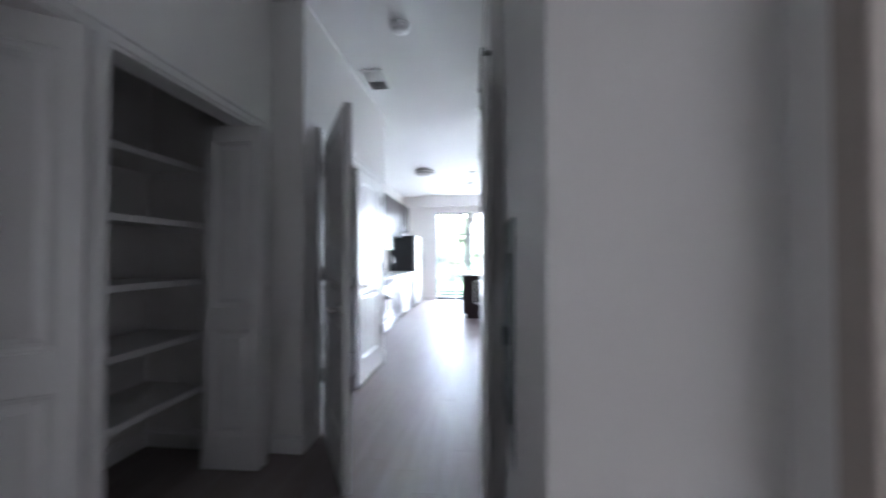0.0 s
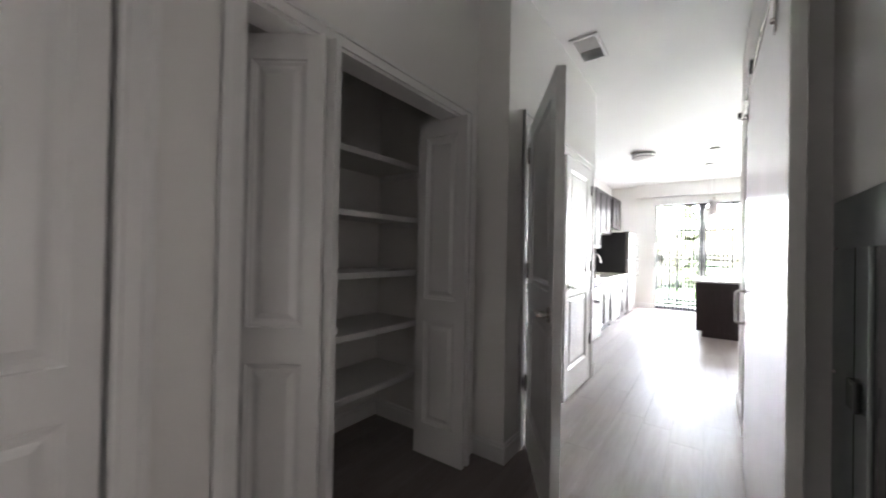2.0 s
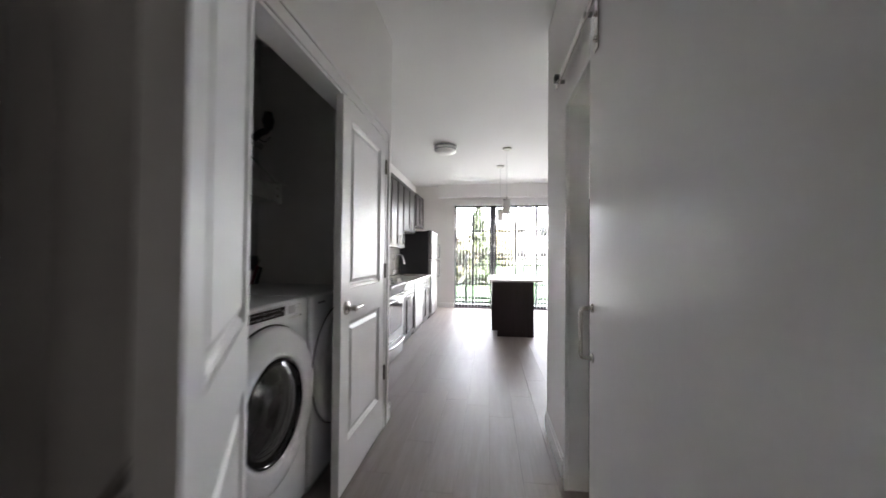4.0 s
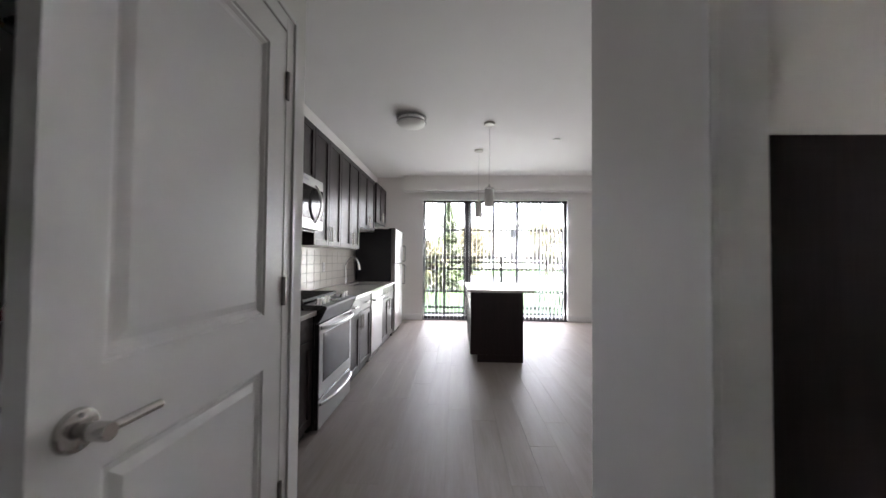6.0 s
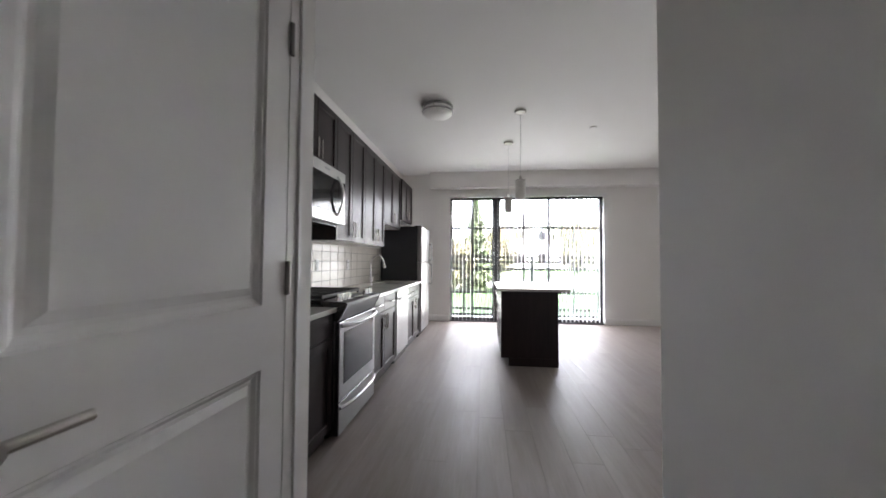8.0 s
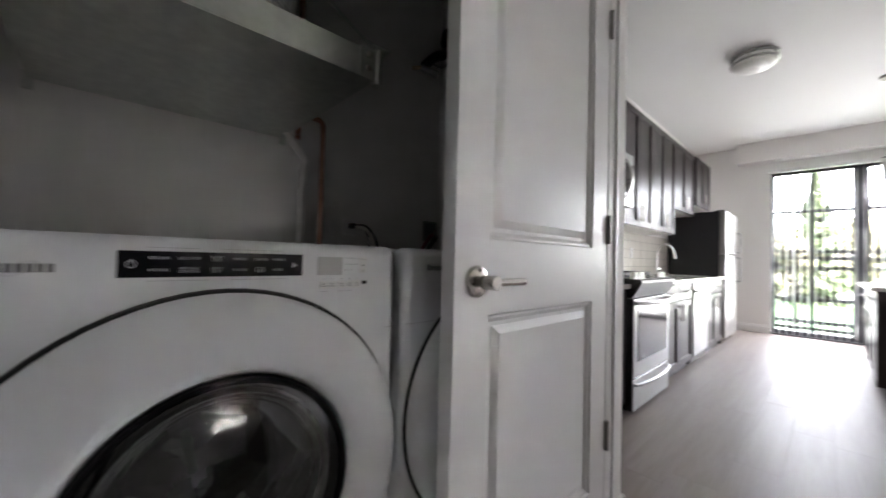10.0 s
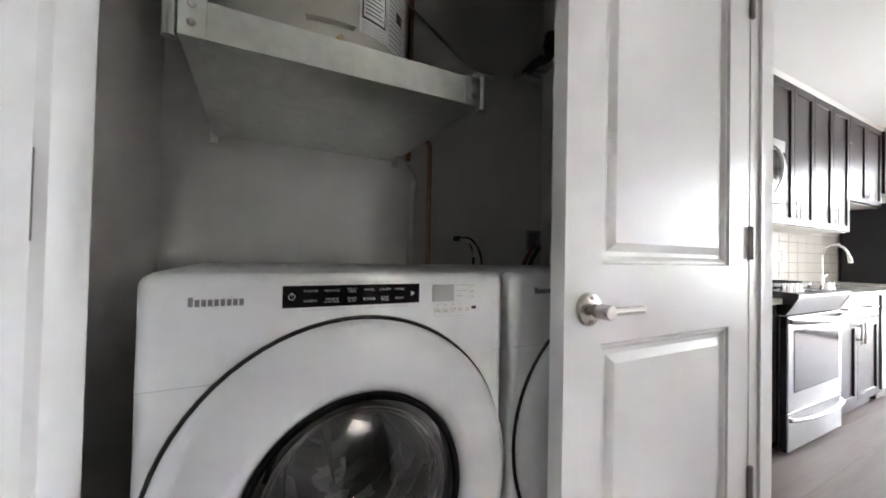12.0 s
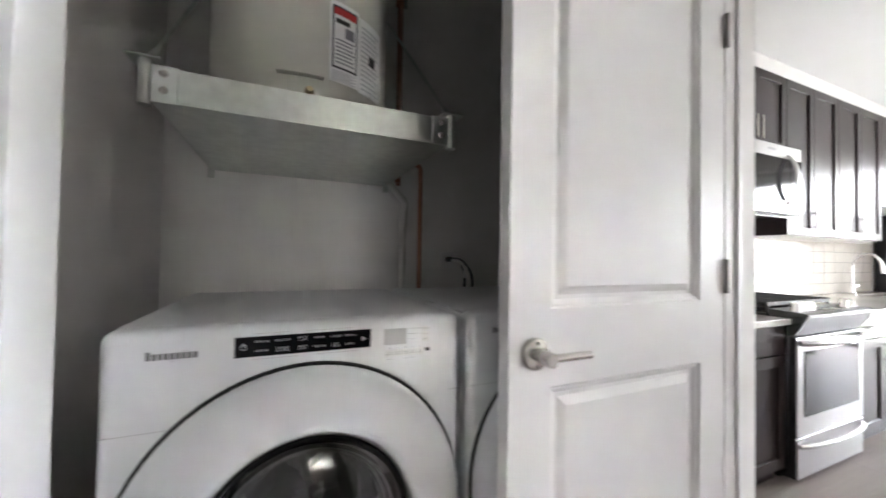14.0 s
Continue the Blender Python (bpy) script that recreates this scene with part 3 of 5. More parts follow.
# ---- glazed doors ----
win = thing("window_1", (1.26, WINY + 0.06, 0.0), "dark bronze glazed patio doors in three bays", "window", kind="structure")
FY0, FY1 = WINY + 0.035, WINY + 0.115


def bar(x0, x1, z0, z1, y0=FY0, y1=FY1, name="window_frame"):
    return part(name, box((x0, y0, z0), (x1, y1, z1), 0.003, 1), M_FRAME, win)


bar(WX0, WX0 + 0.045, 0.0, WZ1)
bar(WX1 - 0.085, WX1, 0.0, WZ1)
bar(WX0 + 0.045, WX1 - 0.085, WZ1 - 0.035, WZ1)
bar(WX0 + 0.045, WX1 - 0.085, 0.0, 0.075)
bar(0.635, 0.785, 0.075, WZ1 - 0.035)
bar(1.69, 1.74, 0.075, WZ1 - 0.035)
for x0, x1 in ((WX0 + 0.045, 0.635), (0.785, 1.69), (1.74, WX1 - 0.085)):
    xm = (x0 + x1) / 2
    bar(xm - 0.019, xm + 0.019, 0.075, WZ1 - 0.035, FY0 + 0.03, FY0 + 0.05, "muntin")
    for z in (0.13, 1.82):
        bar(x0, xm - 0.019, z - 0.019, z + 0.019, FY0 + 0.03, FY0 + 0.05, "muntin")
        bar(xm + 0.019, x1, z - 0.019, z + 0.019, FY0 + 0.03, FY0 + 0.05, "muntin")
    pane = part("pane", box((x0, FY0 + 0.053, 0.075), (x1, FY0 + 0.058, WZ1 - 0.035)), M_GLASS, win, "glass pane tinted to dim the view outdoors")
    pane.visible_shadow = False
part("door_pull", box((0.800, FY0 - 0.03, 0.92), (0.815, FY0, 1.12), 0.004, 2), M_FRAME, win)
solid("window_sill", box((WX0, WINY - 0.012, 0.0), (WX1, FY0, 0.022), 0.003, 1), M_FRAME, "dark metal threshold under the patio doors", "threshold", "structure")

# vertical blinds, slats turned open
blinds = thing("vertical_blinds", (1.26, WINY - 0.05, 2.4), "white vertical blinds with the slats turned open", "blinds")
part("headrail", box((WX0 - 0.03, WINY - 0.085, 2.405), (WX1 + 0.03, WINY - 0.035, 2.450), 0.004, 2), M_BLIND, blinds)
sl = bmesh.new()
bmesh.ops.create_grid(sl, x_segments=3, y_segments=1, size=0.5)
for v in sl.verts:
    u, h = v.co.x, v.co.y
    v.co = Vector((0.004 * math.cos(u * math.pi), u * 0.086, 2.40 - 0.055 + (h - 0.5) * 2.30))
bmesh.ops.solidify(sl, geom=sl.faces[:], thickness=0.0012)
slat_mesh = mesh_of("slat", sl, M_BLIND)
count = 39
for k in range(count):
    x = WX0 + 0.03 + k * (WX1 - WX0 - 0.06) / (count - 1)
    s = new("slat", slat_mesh)
    s.parent = blinds
    s.matrix_basis = Matrix.Translation(Vector((x, WINY - 0.060, 0)) - Vector((1.26, WINY - 0.05, 2.4))) @ pose(0, 0, 0, 0, 0, random.uniform(-2, 2))

# ---- kitchen ----
BF = -0.505             # face of the base doors
CT = 0.864


def bar_pull(parent, p, axis, length, out=0.028):
    """A bar pull on two posts; p is its middle on the door's face, which looks along +x."""
    x, y, z = p
    d = {"z": (0, 0, 1), "y": (0, 1, 0)}[axis]
    a = Vector((x + out, y, z)) - Vector(d) * length / 2
    b = Vector((x + out, y, z)) + Vector(d) * length / 2
    bm = cyl(a, b, 0.0055, seg=12)
    for k in (0.18, 0.82):
        q = a.lerp(b, k)
        cyl((x, q.y, q.z), q, 0.0045, seg=10, bm=bm)
    part("handle", bm, M_NICKEL, parent, "satin nickel bar pull", True)


def shaker(parent, x, y0, y1, z0, z1, rail=0.058, name="door"):
    """A shaker front that looks along +x: frame proud of a flat panel, eased edges."""
    t = 0.019
    bm = box((x - t, y0, z0), (x - 0.011, y1, z1))
    e = 0.0015
    box((x - t, y0, z0), (x, y0 + rail, z1), e, 1, bm)
    box((x - t, y1 - rail, z0), (x, y1, z1), e, 1, bm)
    box((x - t, y0 + rail, z0), (x, y1 - rail, z0 + rail), e, 1, bm)
    box((x - t, y0 + rail, z1 - rail), (x, y1 - rail, z1), e, 1, bm)
    return part(name, bm, M_CAB, parent)


def slab_front(parent, x, y0, y1, z0, z1):
    return part("drawer", box((x - 0.019, y0, z0), (x, y1, z1), 0.0015, 1), M_CAB, parent)


def base_unit(y0, y1, doors, drawers, label):
    ob = thing("base_cabinet", ((BF + KIT) / 2, (y0 + y1) / 2, 0), label, "cabinet", "kitchen base cabinets")
    part("body", box((KIT + 0.002, y0 + 0.001, 0.075), (BF - 0.020, y1 - 0.001, CT - 0.032)), M_CAB, ob)
    part("toe_kick", box((KIT + 0.002, y0 + 0.001, 0.0), (BF - 0.050, y1 - 0.001, 0.075)), M_CAB, ob)
    g = 0.003
    w = (y1 - y0) / drawers
    for k in range(drawers):
        d = slab_front(ob, BF, y0 + k * w + g, y0 + (k + 1) * w - g, 0.675, CT - 0.040)
        bar_pull(d, (BF, y0 + (k + 0.5) * w, 0.75), "y", 0.14)
    w = (y1 - y0) / doors
    for k in range(doors):
        d = shaker(ob, BF, y0 + k * w + g, y0 + (k + 1) * w - g, 0.080, 0.668)
        hy = y0 + (k + 1) * w - 0.035 if k % 2 == 0 else y0 + k * w + 0.035
        bar_pull(d, (BF, hy, 0.575), "z", 0.15)
    return ob


base_unit(4.60, 5.495, 2, 1, "espresso shaker base cabinet beside the range")
base_unit(6.275, 7.195, 2, 2, "espresso shaker base cabinet with two drawers")
base_unit(7.815, 8.690, 2, 2, "espresso shaker sink cabinet under the worktop")
solid("worktop", box((KIT + 0.002, 4.60, CT - 0.031), (BF + 0.025, 5.497, CT), 0.003, 2), M_QUARTZ, "pale quartz worktop beside the range", "worktop")
wt = bmesh.new()
SY0, SY1, SX0, SX1 = 7.92, 8.58, -1.02, -0.60
for lo, hi in (((KIT + 0.002, 6.272), (BF + 0.025, SY0)), ((KIT + 0.002, SY1), (BF + 0.025, 8.70)), ((KIT + 0.002, SY0), (SX0, SY1)), ((SX1, SY0), (BF + 0.025, SY1))):
    box((*lo, CT - 0.031), (*hi, CT), 0, 1, wt)
solid("worktop", wt, M_QUARTZ, "pale quartz worktop with a sink cut into it", "worktop")
sink = thing("sink", (-0.81, 8.25, CT), "stainless undermount sink in the worktop", "sink")
sb = box((SX0, SY0, CT - 0.20), (SX1, SY1, CT - 0.195))
for lo, hi in (((SX0 - 0.004, SY0), (SX0, SY1)), ((SX1, SY0), (SX1 + 0.004, SY1))):
    box((*lo, CT - 0.20), (*hi, CT - 0.032), 0, 1, sb)
for ya in (SY0 - 0.004, SY1):
    box((SX0, ya, CT - 0.20), (SX1, ya + 0.004, CT - 0.032), 0, 1, sb)
part("basin", sb, M_STEEL, sink)
part("drain", lathe([(0.045, 0), (0.045, 0.004), (0.03, 0.005), (0.0, 0.002)], (-0.81, 8.25, CT - 0.195), "z", 24), M_CHROME, sink, "", True)
fa = thing("tap", (-1.06, 8.00, CT), "tall chrome gooseneck kitchen tap", "tap")
arc = [(-1.06, 8.0, CT), (-1.06, 8.0, CT + 0.20)] + [(-1.06 + 0.095 - 0.095 * math.cos(a), 8.0, CT + 0.25 + 0.13 * math.sin(a)) for a in np.linspace(0, math.pi * 0.93, 16)]
part("spout", tube(arc, 0.012, 14), M_CHROME, fa, "", True)
e = Vector(arc[-1])
part("spray_head", cyl(e, e + Vector((0.012, 0, -0.075)), 0.014, 0.017, 16), M_CHROME, fa, "", True)
part("base", lathe([(0.028, 0), (0.028, 0.006), (0.02, 0.012), (0.018, 0.07), (0.013, 0.085)], (-1.06, 8.0, CT), "z", 24), M_CHROME, fa, "", True)
part("lever", cyl((-1.06, 8.0, CT + 0.055), (-1.04, 8.075, CT + 0.085), 0.006, seg=10), M_CHROME, fa, "", True)

# tiled splashback: grouted backing, tiles set last in the file
TZ0, TZ1 = CT, 1.345
splash = solid("splashback", box((KIT, 4.60, TZ0), (KIT + 0.004, 8.70, TZ1)), M_GROUT, "stacked glazed wall tiles above the worktop", "splashback", "structure")


def upper_unit(y0, y1, z0, z1, doors, front, label, pulls=True):
    ob = thing("wall_cabinet", ((front + KIT) / 2, (y0 + y1) / 2, z0), label, "cabinet", "kitchen wall cabinets")
    part("body", box((KIT + 0.001, y0 + 0.001, z0), (front - 0.020, y1 - 0.001, z1)), M_CAB, ob)
    part("underside", box((KIT + 0.01, y0 + 0.004, z0 - 0.004), (front - 0.024, y1 - 0.004, z0)), M_SHELF, ob, "pale cabinet underside")
    w = (y1 - y0) / doors
    for k in range(doors):
        d = shaker(ob, front, y0 + k * w + 0.0025, y0 + (k + 1) * w - 0.0025, z0 + 0.002, z1 - 0.002)
        if pulls:
            hy = y0 + (k + 1) * w - 0.032 if k % 2 == 0 else y0 + k * w + 0.032
            bar_pull(d, (front, hy, z0 + 0.12), "z", 0.15)
    return ob


UF, UT = -0.815, 2.45
upper_unit(4.60, 5.49, 1.35, UT, 2, UF, "espresso shaker wall cabinet at the end of the run")
upper_unit(5.492, 6.255, 1.92, UT, 2, UF, "espresso shaker cabinet above the microwave")
upper_unit(6.257, 7.02, 1.35, UT, 2, UF, "tall espresso shaker wall cabinet")
upper_unit(7.022, 7.80, 1.35, UT, 2, UF, "tall espresso shaker wall cabinet beside the sink")
upper_unit(7.802, 8.70, 1.65, UT, 2, UF, "short espresso shaker wall cabinet above the sink")
upper_unit(8.705, 9.50, 1.80, UT, 2, UF + 0.02, "espresso shaker cabinet above the fridge")


# range
rg = thing("gas_range", (-0.8, 5.885, 0), "stainless slide-in gas range with a glass oven door", "range")
R0, R1, RF = 5.502, 6.268, -0.460
part("body", box((KIT + 0.03, R0, 0.03), (RF - 0.034, R1, 0.770), 0.003, 1), M_BLACK, rg)
part("cooktop_pan", box((KIT + 0.03, R0 + 0.002, 0.770), (RF - 0.127, R1 - 0.002, 0.845)), M_BLACK, rg)
part("cooktop", box((KIT + 0.01, R0 - 0.002, 0.845), (RF - 0.126, R1 + 0.002, 0.885), 0.006, 2), M_BLACK, rg)
prof = [(RF - 0.125, 0.902), (RF + 0.030, 0.896), (RF + 0.042, 0.888), (RF + 0.040, 0.872), (RF + 0.022, 0.835), (RF + 0.004, 0.800), (RF - 0.012, 0.772), (RF - 0.10, 0.772)]


def extruded(profile, y0, y1):
    """A profile of (x, z) drawn out along y."""
    bm = bmesh.new()
    rows = [[bm.verts.new((x, y, z)) for x, z in profile] for y in (y0, y1)]
    n = len(profile)
    for k in range(n):
        bm.faces.new((rows[0][k], rows[0][(k + 1) % n], rows[1][(k + 1) % n], rows[1][k]))
    bm.faces.new(rows[0])
    bm.faces.new(rows[1][::-1])
    return bm


panel = part("control_panel", extruded(prof, R0 + 0.012, R1 - 0.012), M_DSTEEL, rg, "dark brushed steel control panel")
for y in (R0, R1 - 0.012):
    part("end_cap", extruded([(x + (0.003 if x > RF else 0), z) for x, z in prof], y, y + 0.012), M_BLACK, rg, "black end cap")
part("display", box((RF - 0.085, R0 + 0.29, 0.8985), (RF + 0.008, R1 - 0.29, 0.9015), 0.001, 1), M_BGLASS, panel, "black glass display strip")
for y in (R0 + 0.075, R0 + 0.150, R0 + 0.225, R1 - 0.150, R1 - 0.075):
    a = Vector((RF - 0.035, y, 0.897))
    n = Vector((0.10, 0, 1.0)).normalized()
    kb = cyl(a, a + n * 0.012, 0.026, 0.024, 24)
    cyl(a + n * 0.012, a + n * 0.046, 0.021, 0.018, 24, kb)
    part("knob", kb, M_CHROME, rg, "round bright steel knob", True)
for y0, y1 in ((R0 + 0.03, R0 + 0.26), (R0 + 0.27, R0 + 0.496), (R0 + 0.506, R1 - 0.03)):
    gr = bmesh.new()
    for y in np.linspace(y0, y1, 5):
        box((KIT + 0.10, y - 0.007, 0.914), (RF - 0.135, y + 0.007, 0.936), 0.002, 1, gr)
    for x in (KIT + 0.10, KIT + 0.31, RF - 0.142):
        box((x - 0.007, y0, 0.912), (x + 0.007, y1, 0.934), 0.002, 1, gr)
        for y in (y0 + 0.01, y1 - 0.01):
            box((x - 0.007, y - 0.007, 0.884), (x + 0.007, y + 0.007, 0.914), 0, 1, gr)
    part("grate", gr, M_IRON, rg, "black cast-iron grate")
for x in (KIT + 0.20, RF - 0.24):
    for y in (R0 + 0.15, R0 + 0.385, R1 - 0.15):
        part("burner", lathe([(0.045, 0), (0.045, 0.008), (0.03, 0.014), (0.0, 0.014)], (x, y, 0.884), "z", 20), M_IRON, rg, "", True)
od = part("oven_door", box((RF - 0.032, R0 + 0.004, 0.245), (RF - 0.006, R1 - 0.004, 0.765), 0.002, 1), M_BLACK, rg, "black door core")
part("steel_face", box((RF - 0.006, R0 + 0.006, 0.247), (RF, R1 - 0.006, 0.763), 0.002, 2), M_STEEL, od, "stainless door face")
part("glass", box((RF - 0.003, R0 + 0.075, 0.345), (RF + 0.002, R1 - 0.055, 0.690), 0.001, 1), M_BGLASS, od, "black oven window")
hd = tube([(RF + 0.004 + 0.062 * math.sin(math.pi * u) ** 0.6, R0 + 0.02 + u * (R1 - R0 - 0.04), 0.738) for u in np.linspace(0, 1, 25)], 0.014, 14)
part("handle", hd, M_STEEL, od, "", True)
dr = part("drawer", box((RF - 0.032, R0 + 0.004, 0.032), (RF - 0.006, R1 - 0.004, 0.238), 0.002, 1), M_BLACK, rg)
part("steel_face", box((RF - 0.006, R0 + 0.006, 0.034), (RF, R1 - 0.006, 0.236), 0.002, 2), M_STEEL, dr, "stainless drawer face")
hd = tube([(RF + 0.003 + 0.045 * math.sin(math.pi * u) ** 0.6, R0 + 0.02 + u * (R1 - R0 - 0.04), 0.205) for u in np.linspace(0, 1, 25)], 0.012, 14)
part("handle", hd, M_STEEL, dr, "", True)
for x in (KIT + 0.08, RF - 0.10):
    for y in (R0 + 0.05, R1 - 0.05):
        part("foot", cyl((x, y, 0), (x, y, 0.03), 0.016, seg=12), M_BLACK, rg)

# microwave
mwv = thing("microwave", (-0.95, 5.875, 1.47), "stainless over-range microwave with a black door", "microwave")
MF, MZ0, MZ1 = -0.735, 1.475, 1.918
part("body", box((KIT + 0.002, 5.50, MZ0), (MF - 0.03, 6.25, MZ1), 0.003, 1), M_BLACK, mwv)
fr = part("front", box((MF - 0.03, 5.50, MZ0), (MF, 6.25, MZ1), 0.004, 2), M_STEEL, mwv)
part("door_glass", box((MF - 0.002, 5.515, MZ0 + 0.085), (MF + 0.003, 6.10, MZ1 - 0.085), 0.001, 1), M_BGLASS, fr, "black glass door")
part("keypad", box((MF - 0.002, 6.106, MZ0 + 0.085), (MF + 0.003, 6.242, MZ1 - 0.085), 0.001, 1), M_BGLASS, fr, "black keypad")
mh = bmesh.new()
lo_h, hi_h, ns = MZ0 + 0.06, MZ1 - 0.06, 16
ribs = []
for k in range(ns + 1):
    u = k / ns
    z, bow = lo_h + u * (hi_h - lo_h), 0.050 * math.sin(math.pi * u) ** 0.8
    ribs.append([mh.verts.new((MF + bow + dx, y, z)) for dx, y in ((0.0, 6.055), (0.012, 6.062), (0.012, 6.094), (0.0, 6.101))])
for p, q in zip(ribs, ribs[1:]):
    for k in range(4):
        mh.faces.new((p[k], p[(k + 1) % 4], q[(k + 1) % 4], q[k]))
mh.faces.new(ribs[0])
mh.faces.new(ribs[-1][::-1])
part("handle", mh, M_STEEL, fr, "bowed steel handle", True)
part("badge", box((MF, 5.84, MZ1 - 0.045), (MF + 0.001, 5.93, MZ1 - 0.03)), M_GREYP, fr)
part("vent_base", box((KIT + 0.05, 5.53, MZ0 - 0.018), (MF - 0.06, 6.22, MZ0), 0.003, 1), M_BLACK, mwv)

# dishwasher
dw = thing("dishwasher", (-0.8, 7.505, 0), "stainless dishwasher under the worktop", "dishwasher")
part("body", box((KIT + 0.02, 7.205, 0.02), (BF - 0.02, 7.805, CT - 0.034)), M_BLACK, dw)
part("toe_panel", box((BF - 0.10, 7.205, 0.0), (BF - 0.06, 7.805, 0.10)), M_BLACK, dw)
ddoor = part("door", box((BF - 0.02, 7.205, 0.105), (BF + 0.012, 7.805, CT - 0.038), 0.004, 2), M_STEEL, dw)
part("pocket_handle", tube(bent([(BF + 0.01, 7.25, 0.735), (BF + 0.045, 7.26, 0.735), (BF + 0.045, 7.75, 0.735), (BF + 0.01, 7.76, 0.735)], 5, 0.02), 0.010, 12), M_STEEL, ddoor, "", True)

# fridge
fg = thing("fridge", (-0.8, 9.10, 0), "top-freezer fridge, stainless doors and black sides", "fridge")
part("body", box((KIT + 0.02, 8.715, 0.02), (-0.555, 9.485, 1.70), 0.004, 2), M_FRIDGE, fg)
for z0, z1 in ((0.075, 1.145), (1.155, 1.70)):
    d = part("door", box((-0.550, 8.715, z0), (-0.480, 9.485, z1), 0.012, 3), M_STEEL, fg, "stainless fridge door", True)
    hz = (z1 - 0.36, z1 - 0.03) if z0 < 0.5 else (z0 + 0.03, z0 + 0.30)
    part("handle", tube(bent([(-0.48, 9.44, hz[0]), (-0.43, 9.44, hz[0]), (-0.43, 9.44, hz[1]), (-0.48, 9.44, hz[1])], 5, 0.02), 0.010, 12), M_STEEL, d, "", True)
part("hinge_cover", box((-0.60, 8.73, 1.70), (-0.50, 8.80, 1.715), 0.004, 2), M_BLACK, fg)
part("base_grille", box((-0.58, 8.73, 0.0), (-0.53, 9.47, 0.07), 0.003, 1), M_BLACK, fg)


# wall sockets on the splashback
def socket(y, z):
    ob = thing("wall_socket", (KIT + 0.012, y, z), "white double socket on the tiles", "socket", "kitchen sockets")
    part("plate", box((KIT + 0.0105, y - 0.036, z - 0.058), (KIT + 0.016, y + 0.036, z + 0.058), 0.002, 2), M_TRIM, ob)
    for dz in (-0.022, 0.022):
        part("outlet", lathe([(0.017, 0), (0.016, 0.002), (0.0, 0.002)], (KIT + 0.016, y, z + dz), "x", 18), M_LABEL, ob, "", True)
        part("slot", box((KIT + 0.018, y - 0.007, z + dz - 0.002), (KIT + 0.0185, y - 0.004, z + dz + 0.008)), M_INK, ob)
        part("slot", box((KIT + 0.018, y + 0.004, z + dz - 0.002), (KIT + 0.0185, y + 0.007, z + dz + 0.008)), M_INK, ob)


for y in (6.55, 7.35):
    socket(y, 1.12)

# ---- island ----
isl = thing("kitchen_island", (0.98, 8.03, 0), "espresso kitchen island with doors along one side", "island")
IX0, IX1, IY0, IY1 = 0.665, 1.295, 7.37, 8.68
part("body", box((IX0 + 0.02, IY0 + 0.018, 0.095), (IX1 - 0.001, IY1 - 0.018, CT - 0.032)), M_CAB, isl)
for y in (IY0, IY1 - 0.018):
    ep_bm = box((IX0, y, 0.09), (IX1, y + 0.018, CT - 0.032), 0.0015, 1)
    box((IX0 + 0.085, y, 0.0), (IX1, y + 0.018, 0.09), 0, 1, ep_bm)
    part("end_panel", ep_bm, M_CAB, isl)
part("plinth", box((IX0 + 0.09, IY0 + 0.018, 0.0), (IX1 - 0.02, IY1 - 0.018, 0.095)), M_CAB, isl)


def shaker_left(parent, x, y0, y1, z0, z1, rail, name):
    bm = box((x + 0.007, y0, z0), (x + 0.019, y1, z1))
    if rail:
        box((x, y0, z0), (x + 0.019, y0 + rail, z1), 0.0015, 1, bm)
        box((x, y1 - rail, z0), (x + 0.019, y1, z1), 0.0015, 1, bm)
        box((x, y0 + rail, z0), (x + 0.019, y1 - rail, z0 + rail), 0.0015, 1, bm)
        box((x, y0 + rail, z1 - rail), (x + 0.019, y1 - rail, z1), 0.0015, 1, bm)
    else:
        box((x, y0, z0), (x + 0.010, y1, z1), 0.0015, 1, bm)
    return part(name, bm, M_CAB, parent)


w = (IY1 - IY0 - 0.04) / 3
for k in range(3):
    a, b = IY0 + 0.02 + k * w + 0.002, IY0 + 0.02 + (k + 1) * w - 0.002
    d = shaker_left(isl, IX0, a, b, 0.675, CT - 0.04, 0, "drawer")
    bm = cyl((IX0 - 0.028, (a + b) / 2 - 0.07, 0.75), (IX0 - 0.028, (a + b) / 2 + 0.07, 0.75), 0.0055, seg=12)
    for y in ((a + b) / 2 - 0.045, (a + b) / 2 + 0.045):
        cyl((IX0 - 0.028, y, 0.75), (IX0, y, 0.75), 0.0045, seg=10, bm=bm)
    part("handle", bm, M_NICKEL, d, "satin nickel bar pull", True)
    d = shaker_left(isl, IX0, a, b, 0.105, 0.668, 0.058, "door")
    bm = cyl((IX0 - 0.028, b - 0.035, 0.50), (IX0 - 0.028, b - 0.035, 0.65), 0.0055, seg=12)
    for z in (0.53, 0.62):
        cyl((IX0 - 0.028, b - 0.035, z), (IX0, b - 0.035, z), 0.0045, seg=10, bm=bm)
    part("handle", bm, M_NICKEL, d, "satin nickel bar pull", True)
solid("island_worktop", box((IX0 - 0.035, IY0 - 0.015, CT - 0.031), (1.425, IY1 + 0.02, CT), 0.003, 2), M_QUARTZ, "pale polished quartz top on the island", "worktop")


